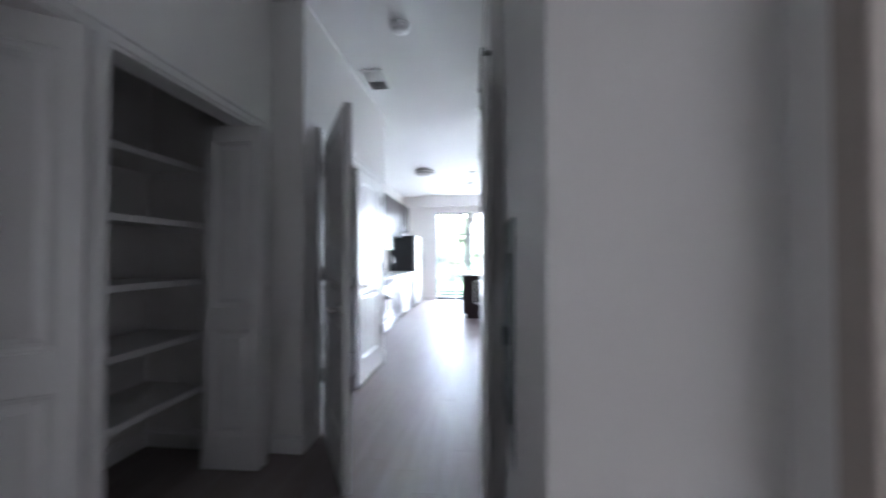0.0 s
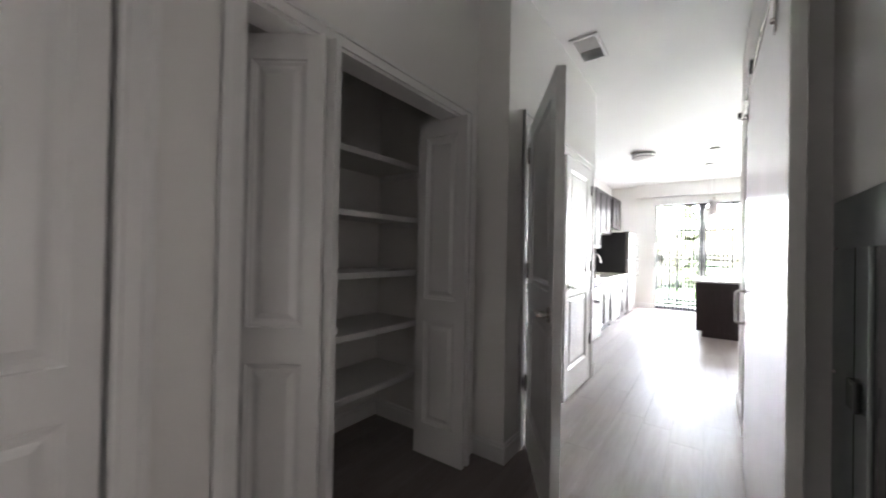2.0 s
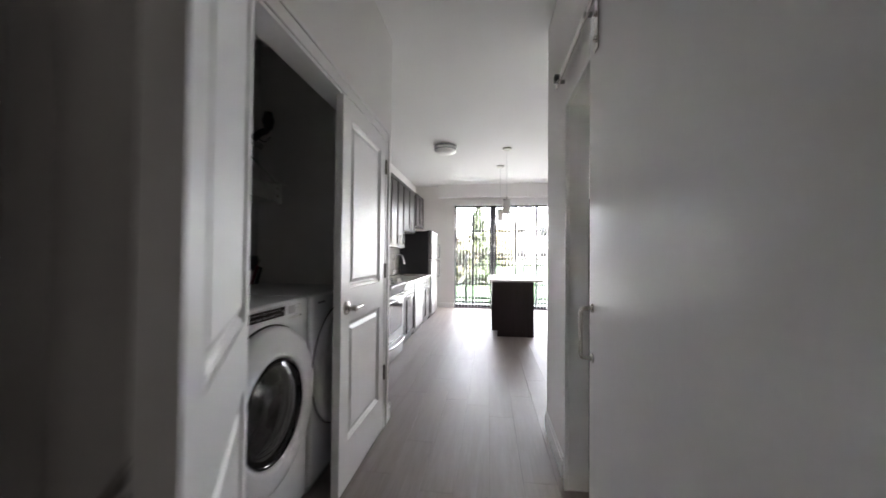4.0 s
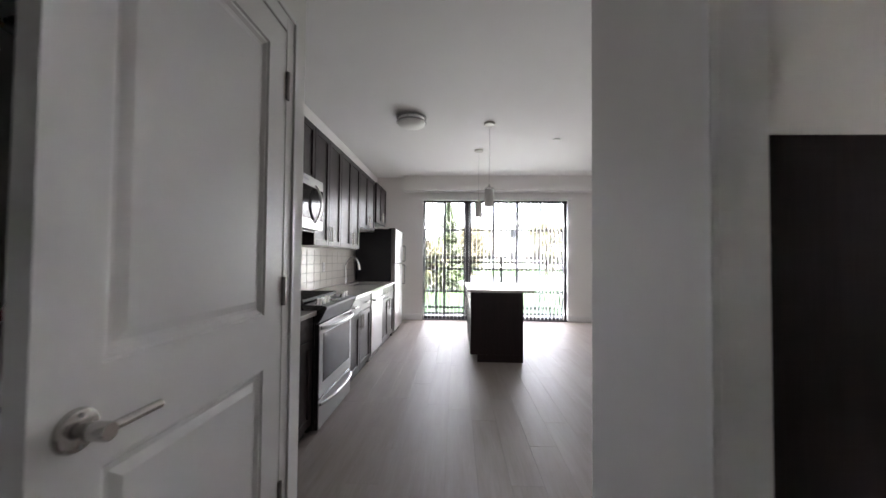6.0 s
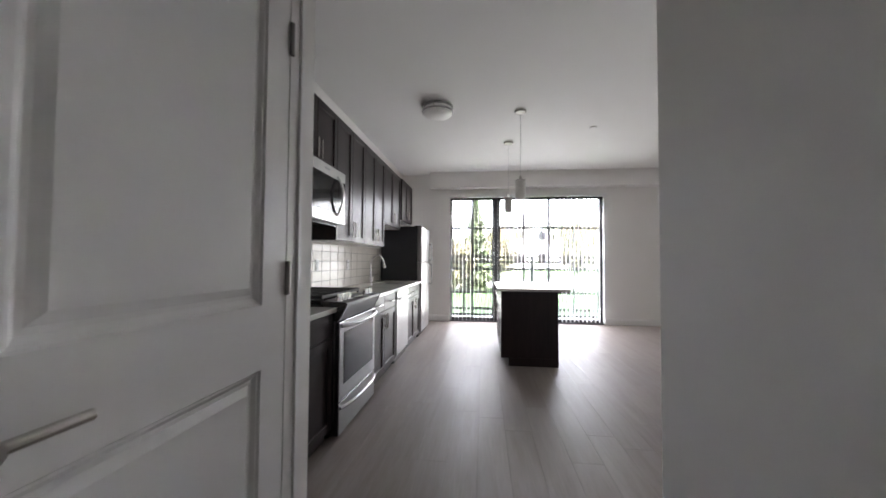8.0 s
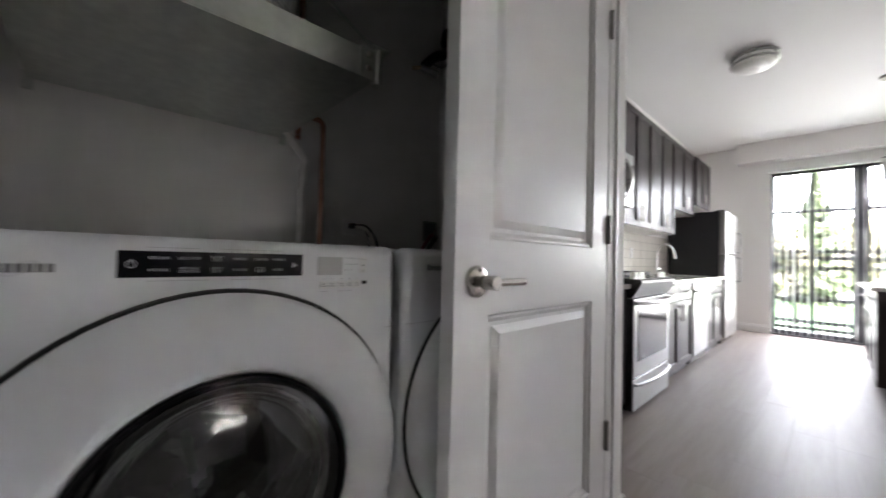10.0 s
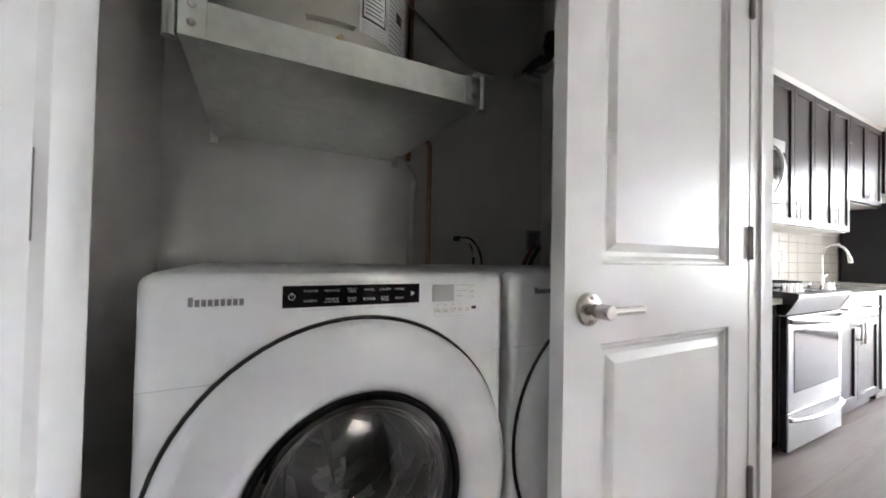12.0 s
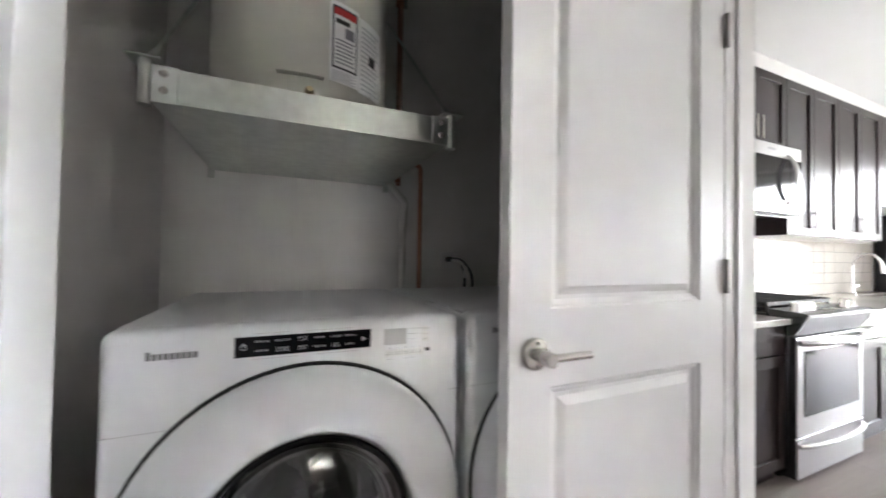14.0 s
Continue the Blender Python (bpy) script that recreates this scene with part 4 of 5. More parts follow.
# ---- ceiling fittings ----
def pendant(x, y):
    ob = thing("pendant_lamp", (x, y, 1.87), "white opal cylinder pendant on a thin cord, unlit", "pendant lamp", "island pendants")
    part("canopy", lathe([(0.066, 0), (0.066, -0.018), (0.058, -0.026), (0.0, -0.026)], (x, y, CEIL), "z", 32), M_SATIN, ob, "satin nickel canopy", True)
    for a in (-0.03, 0.03):
        part("screw", cyl((x + a, y, CEIL - 0.026), (x + a, y, CEIL - 0.034), 0.006, seg=10), M_BRONZE, ob)
    part("cord", cyl((x, y, CEIL - 0.026), (x, y, 2.12), 0.0022, seg=8), M_LGREY, ob)
    part("cap", lathe([(0.008, 0.05), (0.012, 0.045), (0.022, 0.0), (0.056, 0.0), (0.056, -0.012), (0.0, -0.012)], (x, y, 2.085), "z", 28), M_NICKEL, ob, "", True)
    part("shade", lathe([(0.052, 2.073), (0.055, 2.07), (0.055, 1.872), (0.052, 1.870), (0.052, 2.06), (0.0, 2.06)], (x, y, 0), "z", 32), M_SHADE, ob, "white opal glass shade", True)


pendant(0.877, 7.33)
pendant(0.815, 8.42)
dome = thing("ceiling_light", (-0.040, 7.12, CEIL), "round flush ceiling light with nickel rings, unlit", "ceiling light")
part("pan", lathe([(0.150, 0), (0.150, -0.075), (0.0, -0.075)], (-0.040, 7.12, CEIL), "z", 40), M_OPAL, dome, "", True)
for z in (-0.012, -0.062):
    part("ring", lathe([(0.150, z), (0.172, z), (0.174, z - 0.007), (0.172, z - 0.014), (0.150, z - 0.014)], (-0.040, 7.12, CEIL), "z", 44), M_STEEL, dome, "satin nickel ring", True)
part("diffuser", lathe([(0.162, -0.077), (0.155, -0.095), (0.125, -0.115), (0.07, -0.128), (0.0, -0.132)], (-0.040, 7.12, CEIL), "z", 40), M_OPAL, dome, "white glass bowl", True)
for a in (0.4, 2.5, 4.6):
    c, s = math.cos(a), math.sin(a)
    part("strut", cyl((-0.040 + 0.171 * c, 7.12 + 0.171 * s, CEIL - 0.012), (-0.040 + 0.171 * c, 7.12 + 0.171 * s, CEIL - 0.070), 0.004, seg=8), M_NICKEL, dome)
smoke = thing("smoke_detector", (0.42, 2.75, CEIL), "round white smoke detector on the ceiling", "smoke detector")
part("base", lathe([(0.072, 0), (0.072, -0.012), (0.0, -0.012)], (0.42, 2.75, CEIL), "z", 32), M_TRIM, smoke, "", True)
part("cover", lathe([(0.064, -0.012), (0.062, -0.034), (0.048, -0.045), (0.02, -0.048), (0.0, -0.048)], (0.42, 2.75, CEIL), "z", 32), M_TRIM, smoke, "", True)
spr = thing("sprinkler", (1.84, 7.93, CEIL), "small white concealed sprinkler plate on the ceiling", "sprinkler")
part("plate", lathe([(0.045, -0.004), (0.045, -0.012), (0.040, -0.016), (0.0, -0.016)], (1.84, 7.93, CEIL), "z", 28), M_TRIM, spr, "", True)
part("stem", cyl((1.84, 7.93, CEIL), (1.84, 7.93, CEIL - 0.006), 0.02, seg=16), M_NICKEL, spr)
vent = thing("ceiling_vent", (0.035, 3.51, CEIL), "white louvred supply vent in the ceiling", "vent")
vx0, vx1, vy0, vy1 = -0.075, 0.135, 3.32, 3.71
vf = bmesh.new()
for lo, hi in (((vx0, vy0), (vx1, vy0 + 0.025)), ((vx0, vy1 - 0.025), (vx1, vy1)), ((vx0, vy0 + 0.025), (vx0 + 0.025, vy1 - 0.025)), ((vx1 - 0.025, vy0 + 0.025), (vx1, vy1 - 0.025)), ((vx0 + 0.025, 3.505), (vx1 - 0.025, 3.525))):
    box((*lo, CEIL - 0.012), (*hi, CEIL), 0.002, 1, vf)
part("frame", vf, M_TRIM, vent)
part("backing", box((vx0 + 0.02, vy0 + 0.02, CEIL - 0.003), (vx1 - 0.02, vy1 - 0.02, CEIL - 0.0005)), M_GREYP, vent, "dark duct behind the slats")
for sgn, y0, y1 in ((1, vy0 + 0.028, 3.503), (-1, 3.528, vy1 - 0.026)):
    for k in range(8):
        y = y0 + (k + 0.5) * (y1 - y0) / 8
        b = box((vx0 + 0.025, -0.010, -0.0008), (vx1 - 0.025, 0.010, 0.0008))
        b.transform(Matrix.Translation((0, y, CEIL - 0.010)) @ Matrix.Rotation(radians(-38 * sgn), 4, "X"))
        part("slat", b, M_TRIM, vent)

# ---- laundry ----
def port(bm, yc, zc, cut, xmin):
    """Cuts a square port through the faces across x, hidden behind the round door."""
    if cut:
        for k, c in ((1, yc - 0.222), (1, yc + 0.222), (2, zc - 0.222), (2, zc + 0.222)):
            co, no = [0, 0, 0], [0, 0, 0]
            co[k], no[k] = c, 1
            bmesh.ops.bisect_plane(bm, geom=bm.verts[:] + bm.edges[:] + bm.faces[:], plane_co=co, plane_no=no)
        gone = []
        for f in bm.faces:
            c = f.calc_center_median()
            if c.x > xmin and abs(f.normal.x) > 0.9 and abs(c.y - yc) < 0.22 and abs(c.z - zc) < 0.22:
                gone.append(f)
        bmesh.ops.delete(bm, geom=gone, context="FACES")
    return bm


def thin_glass(name, tint, gloss):
    """Thin clear sheet: light goes straight through, with a faint gloss on top."""
    m = bpy.data.materials.new(name)
    m.use_nodes = True
    n, l = m.node_tree.nodes, m.node_tree.links
    tr, gl_, mx = n.new("ShaderNodeBsdfTransparent"), n.new("ShaderNodeBsdfGlossy"), n.new("ShaderNodeMixShader")
    tr.inputs[0].default_value = (*tint, 1)
    gl_.inputs["Roughness"].default_value = 0.03
    mx.inputs[0].default_value = gloss
    l.new(tr.outputs[0], mx.inputs[1])
    l.new(gl_.outputs[0], mx.inputs[2])
    l.new(mx.outputs[0], n["Material Output"].inputs["Surface"])
    return m


M_SMOKE = thin_glass("smoked_glass", (0.52, 0.53, 0.53), 0.09)
M_CLEAR = thin_glass("clear_glass", (0.97, 0.98, 0.98), 0.10)


def laundry_machine(y0, label, kind, detail):
    """A front-loading machine that looks along +x; y0 is its near side."""
    W, F, B, T = 0.682, -0.268, -0.985, 1.018
    yc, zc = y0 + W / 2, 0.605
    ob = thing(kind, ((F + B) / 2, yc, 0), label, kind.replace("_", " "), "laundry machines")
    part("body", port(box((B, y0, 0.03), (F - 0.055, y0 + W, T - 0.004), 0.012, 3), yc, zc, detail, F - 0.1), M_WHITE, ob, "", True)
    part("top", box((B + 0.01, y0 + 0.006, T - 0.004), (F - 0.062, y0 + W - 0.006, T + 0.004), 0.003, 2), M_WHITE, ob, "", True)
    # one-piece front: lower shell and console, eased at the corners
    con = part("front_panel", port(box((F - 0.066, y0, 0.06), (F, y0 + W, T + 0.006), 0.022, 5), yc, zc, detail, F - 0.2), M_WHITE, ob, "", True)
    part("seam", box((F - 0.002, y0 + 0.004, 0.8445), (F + 0.0003, y0 + 0.13, 0.8455)), M_LGREY, ob)
    part("seam", box((F - 0.002, y0 + W - 0.03, 0.8445), (F + 0.0003, y0 + W - 0.004, 0.8455)), M_LGREY, ob)
    part("kick_plate", box((B + 0.02, y0 + 0.01, 0.03), (F - 0.02, y0 + W - 0.01, 0.075), 0.006, 2), M_LGREY, ob)
    for x in (B + 0.06, F - 0.12):
        for y in (y0 + 0.06, y0 + W - 0.06):
            part("foot", cyl((x, y, 0), (x, y, 0.03), 0.02, seg=12), M_RUBBER, ob)
    # door
    part("door_gap", lathe([(0.329, 0.0005), (0.329, 0.004), (0.336, 0.005), (0.338, 0.0005)], (F, yc, zc), "x", 72, cap=False), M_RUBBER, ob, "dark seam round the door", True)
    ring = [(0.331, 0.0), (0.330, 0.018), (0.322, 0.034), (0.300, 0.046), (0.265, 0.054), (0.232, 0.056), (0.216, 0.052), (0.207, 0.042), (0.203, 0.030)]
    door = part("door", lathe(ring + [(0.203, 0.0)], (F, yc, zc), "x", 72, cap=False), M_WHITE, ob, "round white door", True)
    bez = [(0.204, 0.040), (0.201, 0.046), (0.196, 0.047), (0.190, 0.043)]
    if detail:
        part("door_bezel", lathe(bez + [(0.184, 0.034), (0.178, 0.022), (0.174, 0.030)], (F, yc, zc), "x", 64, cap=False), M_BGLASS, door, "glossy black bezel", True)
        part("gasket", lathe([(0.204, 0.010), (0.186, 0.004), (0.180, -0.010), (0.186, -0.022), (0.182, -0.034), (0.190, -0.046), (0.215, -0.060), (0.2215, -0.066)], (F, yc, zc), "x", 64, cap=False), M_LGREY, door, "grey rubber gasket folds", True)
        drum = part("drum", lathe([(0.2215, -0.066), (0.226, -0.072), (0.226, -0.16), (0.222, -0.165), (0.226, -0.17), (0.226, -0.30), (0.222, -0.305), (0.226, -0.31), (0.224, -0.38), (0.20, -0.41), (0.165, -0.415), (0.160, -0.40), (0.10, -0.395), (0.085, -0.41), (0.05, -0.405), (0.0, -0.40)], (F, yc, zc), "x", 72, cap=False), M_DRUM, door, "steel drum seen through the window", True)
        for k in range(3):
            b = box((F - 0.37, -0.022, 0.165), (F - 0.08, 0.022, 0.228), 0.014, 3)
            b.transform(Matrix.Translation((0, yc, zc)) @ Matrix.Rotation(0.5 + k * 2.094, 4, "X"))
            part("drum_baffle", b, M_LGREY, drum, "pale drum baffle", True)
        for k in range(6):
            b = box((F - 0.408, -0.010, 0.04), (F - 0.392, 0.010, 0.155), 0.006, 2)
            b.transform(Matrix.Translation((0, yc, zc)) @ Matrix.Rotation(0.2 + k * 1.047, 4, "X"))
            part("drum_rib", b, M_STEEL, drum, "", True)
        hb = bmesh.new()
        for kx in range(9):
            for ka in range(44):
                a_ = (ka + 0.5 * (kx % 2)) * 2 * math.pi / 44
                c_, s_ = math.cos(a_), math.sin(a_)
                q = Vector((F - 0.10 - 0.03 * kx, yc + 0.2235 * c_, zc + 0.2235 * s_))
                d1, d2 = Vector((0.003, 0, 0)), Vector((0, -s_, c_)) * 0.003
                hb.faces.new([hb.verts.new(q + v) for v in (d1, d2, -d1, -d2)])
        tagged(part("drum_hole", hb, M_RUBBER, drum), kind="stuff")
        gl = part("door_glass", lathe([(0.191, 0.043), (0.178, 0.051), (0.155, 0.060), (0.125, 0.068), (0.085, 0.074), (0.045, 0.077), (0.0, 0.078)], (F, yc, zc), "x", 64, cap=False), M_SMOKE, door, "smoked glass door window", True)
        gl.visible_shadow = False
        bowl = part("glass_bowl", lathe([(0.176, 0.030), (0.172, 0.018), (0.165, 0.016), (0.163, 0.004), (0.156, 0.002), (0.152, -0.020), (0.146, -0.045), (0.136, -0.066), (0.124, -0.074), (0.119, -0.086), (0.085, -0.094), (0.05, -0.100), (0.0, -0.102)], (F, yc, zc), "x", 64, cap=False), M_CLEAR, door, "clear glass bowl behind the window", True)
        bowl.visible_shadow = False
        # chrome rings put in for bright reflections along the bowl's glass edges
        for r_, x_, w_ in ((0.166, 0.017, 0.003), (0.155, 0.003, 0.002), (0.121, -0.080, 0.003)):
            part("bowl_rim", lathe([(r_ - w_, x_), (r_ - 0.5 * w_, x_ + 0.8 * w_), (r_ + 0.5 * w_, x_ + 0.8 * w_), (r_ + w_, x_), (r_, x_ - w_), (r_ - w_, x_)], (F, yc, zc), "x", 64, cap=False), M_CHROME, bowl, "chrome ring standing in for a glint on the glass bowl", True)
    else:
        part("door_face", lathe(bez + [(0.150, 0.034), (0.0, 0.030)], (F, yc, zc), "x", 64, cap=False), M_WHITE, door, "", True)
    # brand mark as plain blocks, with a pale ring behind
    for k in range(9):
        a = y0 + 0.067 + k * 0.0088
        part("badge", box((F, a, 0.971), (F + 0.001, a + 0.0066, 0.986 if k == 0 else 0.982)), M_GREYP, con)
    swoosh = lathe([(0.0150, 0.0004), (0.0155, 0.0009), (0.0160, 0.0004)], (0, 0, 0), "x", 32, cap=False)
    swoosh.transform(Matrix.Translation((F, y0 + 0.115, 0.976)) @ Matrix.Rotation(0.5, 4, "X") @ Matrix.Diagonal((1, 1, 0.42, 1)))
    part("badge_ring", swoosh, M_LGREY, con, "pale ring behind the brand mark", True)
    return ob, con, F


washer, con, F = laundry_machine(2.775, "white front-loading washing machine with a black touch panel", "washing_machine", True)
# upright, facing the hall
face_on = pose(0, 0, 0, 90, 0, 90)


def words(txt, y, z, size, material, parent, dx=0.0016):
    return text_part(txt, size, Matrix.Translation((F + dx, y, z)) @ face_on, material, parent, spacing=0.85)


dp = part("touch_panel", box((F - 0.001, 2.978, 0.9625), (F + 0.0012, 3.238, 1.0015), 0.0005, 1), M_BGLASS, con, "glossy black touch panel")
cols = [3.025, 3.062, 3.099, 3.132, 3.164, 3.194]
for y, a, b in zip(cols, ("REGULAR", "DELICATES", "BULKY\nITEMS", "WHITES", "COLORS", "TOWELS"), ("NORMAL", "WRINKLE\nCONTROL", "HEAVY\nDUTY", "SANITIZE", "COLD\nWASH", "QUICK")):
    words(a, y, 0.9915, 0.0058, M_PRINT, dp)
    words(b, y, 0.9735, 0.0058, M_PRINT, dp)
part("power_mark", join(lathe([(0.0046, 0.0013), (0.0052, 0.0017), (0.0058, 0.0013)], (F, 2.993, 0.982), "x", 20, cap=False), box((F + 0.0012, 2.9925, 0.982), (F + 0.0017, 2.9935, 0.990))), M_PRINT, dp)
tri = bmesh.new()
tri.faces.new([tri.verts.new(p) for p in ((F + 0.0016, 3.219, 0.987), (F + 0.0016, 3.219, 0.977), (F + 0.0016, 3.228, 0.982))])
part("start_mark", tri, M_PRINT, dp)
part("display", box((F - 0.001, 3.268, 0.963), (F + 0.001, 3.320, 0.9985), 0.0005, 1), M_LGREY, con, "blank grey display")
for z, name in ((0.995, "Temp"), (0.983, "Spin"), (0.971, "Soil")):
    part("button", box((F - 0.001, 3.358, z - 0.005), (F + 0.0008, 3.376, z + 0.005), 0.0004, 1), M_LABEL, con)
    words(name, 3.367, z, 0.0052, M_GREYP, con, 0.0012)
    for k in range(5 if z > 0.975 else 3):
        part("indicator", box((F, 3.327 + k * 0.006, z + 0.001), (F + 0.0007, 3.3285 + k * 0.006, z + 0.0025)), M_INK, con)
for y, name in ((3.281, "Clean\nWasher"), (3.300, "Drain\n& Spin"), (3.319, "Steam\nClean"), (3.337, "Extra\nRinse"), (3.354, "Pre\nSoak")):
    part("button", box((F - 0.001, y - 0.0085, 0.936), (F + 0.0008, y + 0.0085, 0.951), 0.0004, 1), M_LABEL, con)
    words(name, y, 0.9435, 0.0052, M_GREYP, con, 0.0012)
    part("indicator", box((F, y - 0.0007, 0.954), (F + 0.0007, y + 0.0007, 0.9555)), M_INK, con)
part("lock_icon", box((F, 3.366, 0.943), (F + 0.001, 3.377, 0.950)), M_INK, con)
for y0, y1, z in ((3.01, 3.075, 1.0065), (3.105, 3.20, 1.0065), (3.01, 3.09, 0.957), (3.12, 3.21, 0.957), (3.274, 3.290, 0.930), (3.312, 3.326, 0.930), (3.330, 3.343, 0.930)):
    part("print_line", box((F, y0, z), (F + 0.0006, y1, z + 0.0008)), M_LGREY, con)
laundry_machine(3.482, "white front-loading dryer beside the washing machine", "dryer", False)

# heater on its drain-pan shelf
PX0, PX1, PY0, PY1, PZ = -1.188, -0.466, 2.782, 3.504, 1.497
pan = thing("heater_platform", (-0.83, 3.13, PZ), "galvanised steel heater platform hung from the wall", "platform")
part("tray", box((PX0, PY0, PZ), (PX1, PY1, PZ + 0.004)), M_GALV, pan)
part("front_lip", box((PX1 - 0.004, PY0, PZ + 0.004), (PX1, PY1, PZ + 0.080), 0.001, 1), M_GALV, pan)
part("back_lip", box((PX0, PY0, PZ + 0.004), (PX0 + 0.004, PY1, PZ + 0.080), 0.001, 1), M_GALV, pan)
for y in (PY0, PY1 - 0.004):
    part("side_lip", box((PX0 + 0.004, y, PZ + 0.004), (PX1 - 0.004, y + 0.004, PZ + 0.080), 0.001, 1), M_GALV, pan)
for y, s in ((PY0, -1), (PY1, 1)):
    cb = box((PX1, min(y, y - s * 0.05), PZ - 0.002), (PX1 + 0.003, max(y, y - s * 0.05), PZ + 0.082), 0.001, 1)
    cyl((PX1 - 0.012, y + s * 0.014, PZ - 0.006), (PX1 - 0.012, y + s * 0.014, PZ + 0.094), 0.014, seg=18, bm=cb)
    c = part("corner_bracket", cb, M_GALV, pan, "", True)
    for z in (0.026, 0.064):
        part("bolt", lathe([(0.008, 0), (0.008, 0.004), (0.0, 0.006)], (PX1 + 0.003, y - s * 0.024, PZ + z), "x", 12), M_NICKEL, c, "", True)
    part("eye_plate", box((PX1 - 0.05, y + s * 0.014 - 0.032, PZ + 0.094), (PX1 + 0.012, y + s * 0.014 + 0.032, PZ + 0.098), 0.001, 1), M_GALV, c)
    part("clevis", cyl((PX1 - 0.02, y + s * 0.012, PZ + 0.098), (PX1 - 0.055, y + s * 0.008, PZ + 0.135), 0.009, seg=12), M_GALV, c, "", True)
    part("tie_rod", cyl((PX1 - 0.04, y + s * 0.010, PZ + 0.12), (-1.199, y, 2.30), 0.0055, seg=10), M_GALV, pan, "", True)
    part("wall_bracket", box((-1.199, y - 0.012, PZ - 0.03), (-1.186, y + 0.012, PZ + 0.02), 0.001, 1), M_GALV, pan)
TX, TY, TR, TZ0, TZ1h = -0.815, 3.11, 0.278, PZ + 0.004, 2.72
tank = thing("water_heater", (TX, TY, TZ0), "beige cylindrical electric water heater with warning labels", "water heater")
part("jacket", lathe([(TR - 0.006, TZ0), (TR, TZ0 + 0.006), (TR, TZ1h - 0.02), (TR - 0.02, TZ1h), (0, TZ1h)], (TX, TY, 0), "z", 72), M_TANK, tank, "", True)


def patch(a0, a1, z0, z1, r, thick=0.0012, n=14):
    """A curved plate on the tank between two angles (degrees from +x towards +y)."""
    bm = bmesh.new()
    cols_ = []
    for k in range(n + 1):
        a = radians(a0 + (a1 - a0) * k / n)
        c, s_ = math.cos(a), math.sin(a)
        cols_.append([bm.verts.new((TX + q * c, TY + q * s_, z)) for q, z in ((r - thick, z0), (r, z0), (r, z1), (r - thick, z1))])
    for a, b in zip(cols_, cols_[1:]):
        for k in range(4):
            bm.faces.new((a[k], a[(k + 1) % 4], b[(k + 1) % 4], b[k]))
    bm.faces.new(cols_[0])
    bm.faces.new(cols_[-1][::-1])
    return bm


cv = patch(-16, 8, 1.652, 2.62, TR + 0.022, 0.026)
bmesh.ops.bevel(cv, geom=[e_ for e_ in cv.edges if len(e_.link_faces) == 2 and e_.calc_face_angle(0) > 0.6], offset=0.006, segments=3, affect="EDGES")
part("access_cover", cv, M_TANK, tank, "", True)
lb = part("label", patch(11.5, 31, 1.660, 1.895, TR + 0.001), M_LABEL, tank, "white warning label", True)
part("label_frame", patch(13, 29.5, 1.700, 1.882, TR + 0.0016), M_INK, lb, "", True)
part("label_field", patch(14, 28.5, 1.706, 1.876, TR + 0.0022), M_LABEL, lb, "", True)
part("label_header", patch(14, 28.5, 1.856, 1.876, TR + 0.0028), M_WARN, lb, "red warning bar", True)
part("pictogram", patch(15, 24, 1.832, 1.845, TR + 0.0028), M_INK, lb, "", True)
part("pictogram", patch(21, 27, 1.795, 1.826, TR + 0.0028), M_GREYP, lb, "", True)
for k in range(7):
    part("print_line", patch(15, 27.5 - (k % 3), 1.716 + k * 0.011, 1.720 + k * 0.011, TR + 0.0028), M_GREYP, lb, "", True)
    part("print_line", patch(13, 29 - (k % 2) * 3, 1.664 + k * 0.0045, 1.666 + k * 0.0045, TR + 0.0018), M_LGREY, lb, "", True)
lb = part("label", patch(31.2, 54, 1.655, 1.885, TR + 0.001), M_LABEL, tank, "white instruction label", True)
for k in range(14):
    part("print_line", patch(33, 51 - (k * 7 % 5), 1.668 + k * 0.0145, 1.673 + k * 0.0145, TR + 0.0018), M_LGREY, lb, "", True)
part("pictogram", patch(40, 46, 1.755, 1.785, TR + 0.0028), M_INK, lb, "", True)
part("drain_valve", lathe([(0.012, 0), (0.012, 0.010), (0.008, 0.014), (0.008, 0.024), (0.0, 0.024)], (TX + TR, TY + 0.004, 1.612), "x", 20), M_BRASS, tank, "brass drain valve", True)


def pipe(name, pts, r, material, label, radius=0.03):
    return solid(name, tube(bent(pts, 7, radius), r, 14), material, label, "pipe", smooth=True)


pipe("copper_pipe", [(-1.172, 3.675, 0.0), (-1.172, 3.675, 1.615), (-1.172, 3.60, 1.615), (-1.10, 3.56, 1.615)], 0.0115, M_COPPER, "copper discharge pipe along the wall", 0.035)
pv = thing("drain_pipe", (-1.165, 3.585, 0), "white plastic drain pipe below the platform", "pipe")
part("pipe", tube(bent([(-1.168, 3.585, 0.0), (-1.168, 3.585, 1.34), (-1.168, 3.60, 1.42), (-1.13, 3.53, 1.47), (-1.10, 3.49, 1.50)], 6, 0.03), 0.016, 16), M_PVC, pv, "", True)
part("collar", cyl((-1.168, 3.585, 1.30), (-1.168, 3.588, 1.37), 0.020, seg=18), M_PVC, pv, "", True)
for x, y, m in ((-1.10, 3.535, M_COPPER), (-1.155, 3.555, M_COPPER)):
    pipe("water_pipe", [(x, y, 1.50), (x, y, 2.87)], 0.0115, m, "dark copper supply pipe beside the heater")
vl = thing("shutoff_valve", (-1.10, 3.535, 2.36), "brass ball valve on the supply pipe", "valve")
part("valve_body", cyl((-1.10, 3.535, 2.335), (-1.10, 3.535, 2.395), 0.020, seg=16), M_COPPER, vl, "", True)
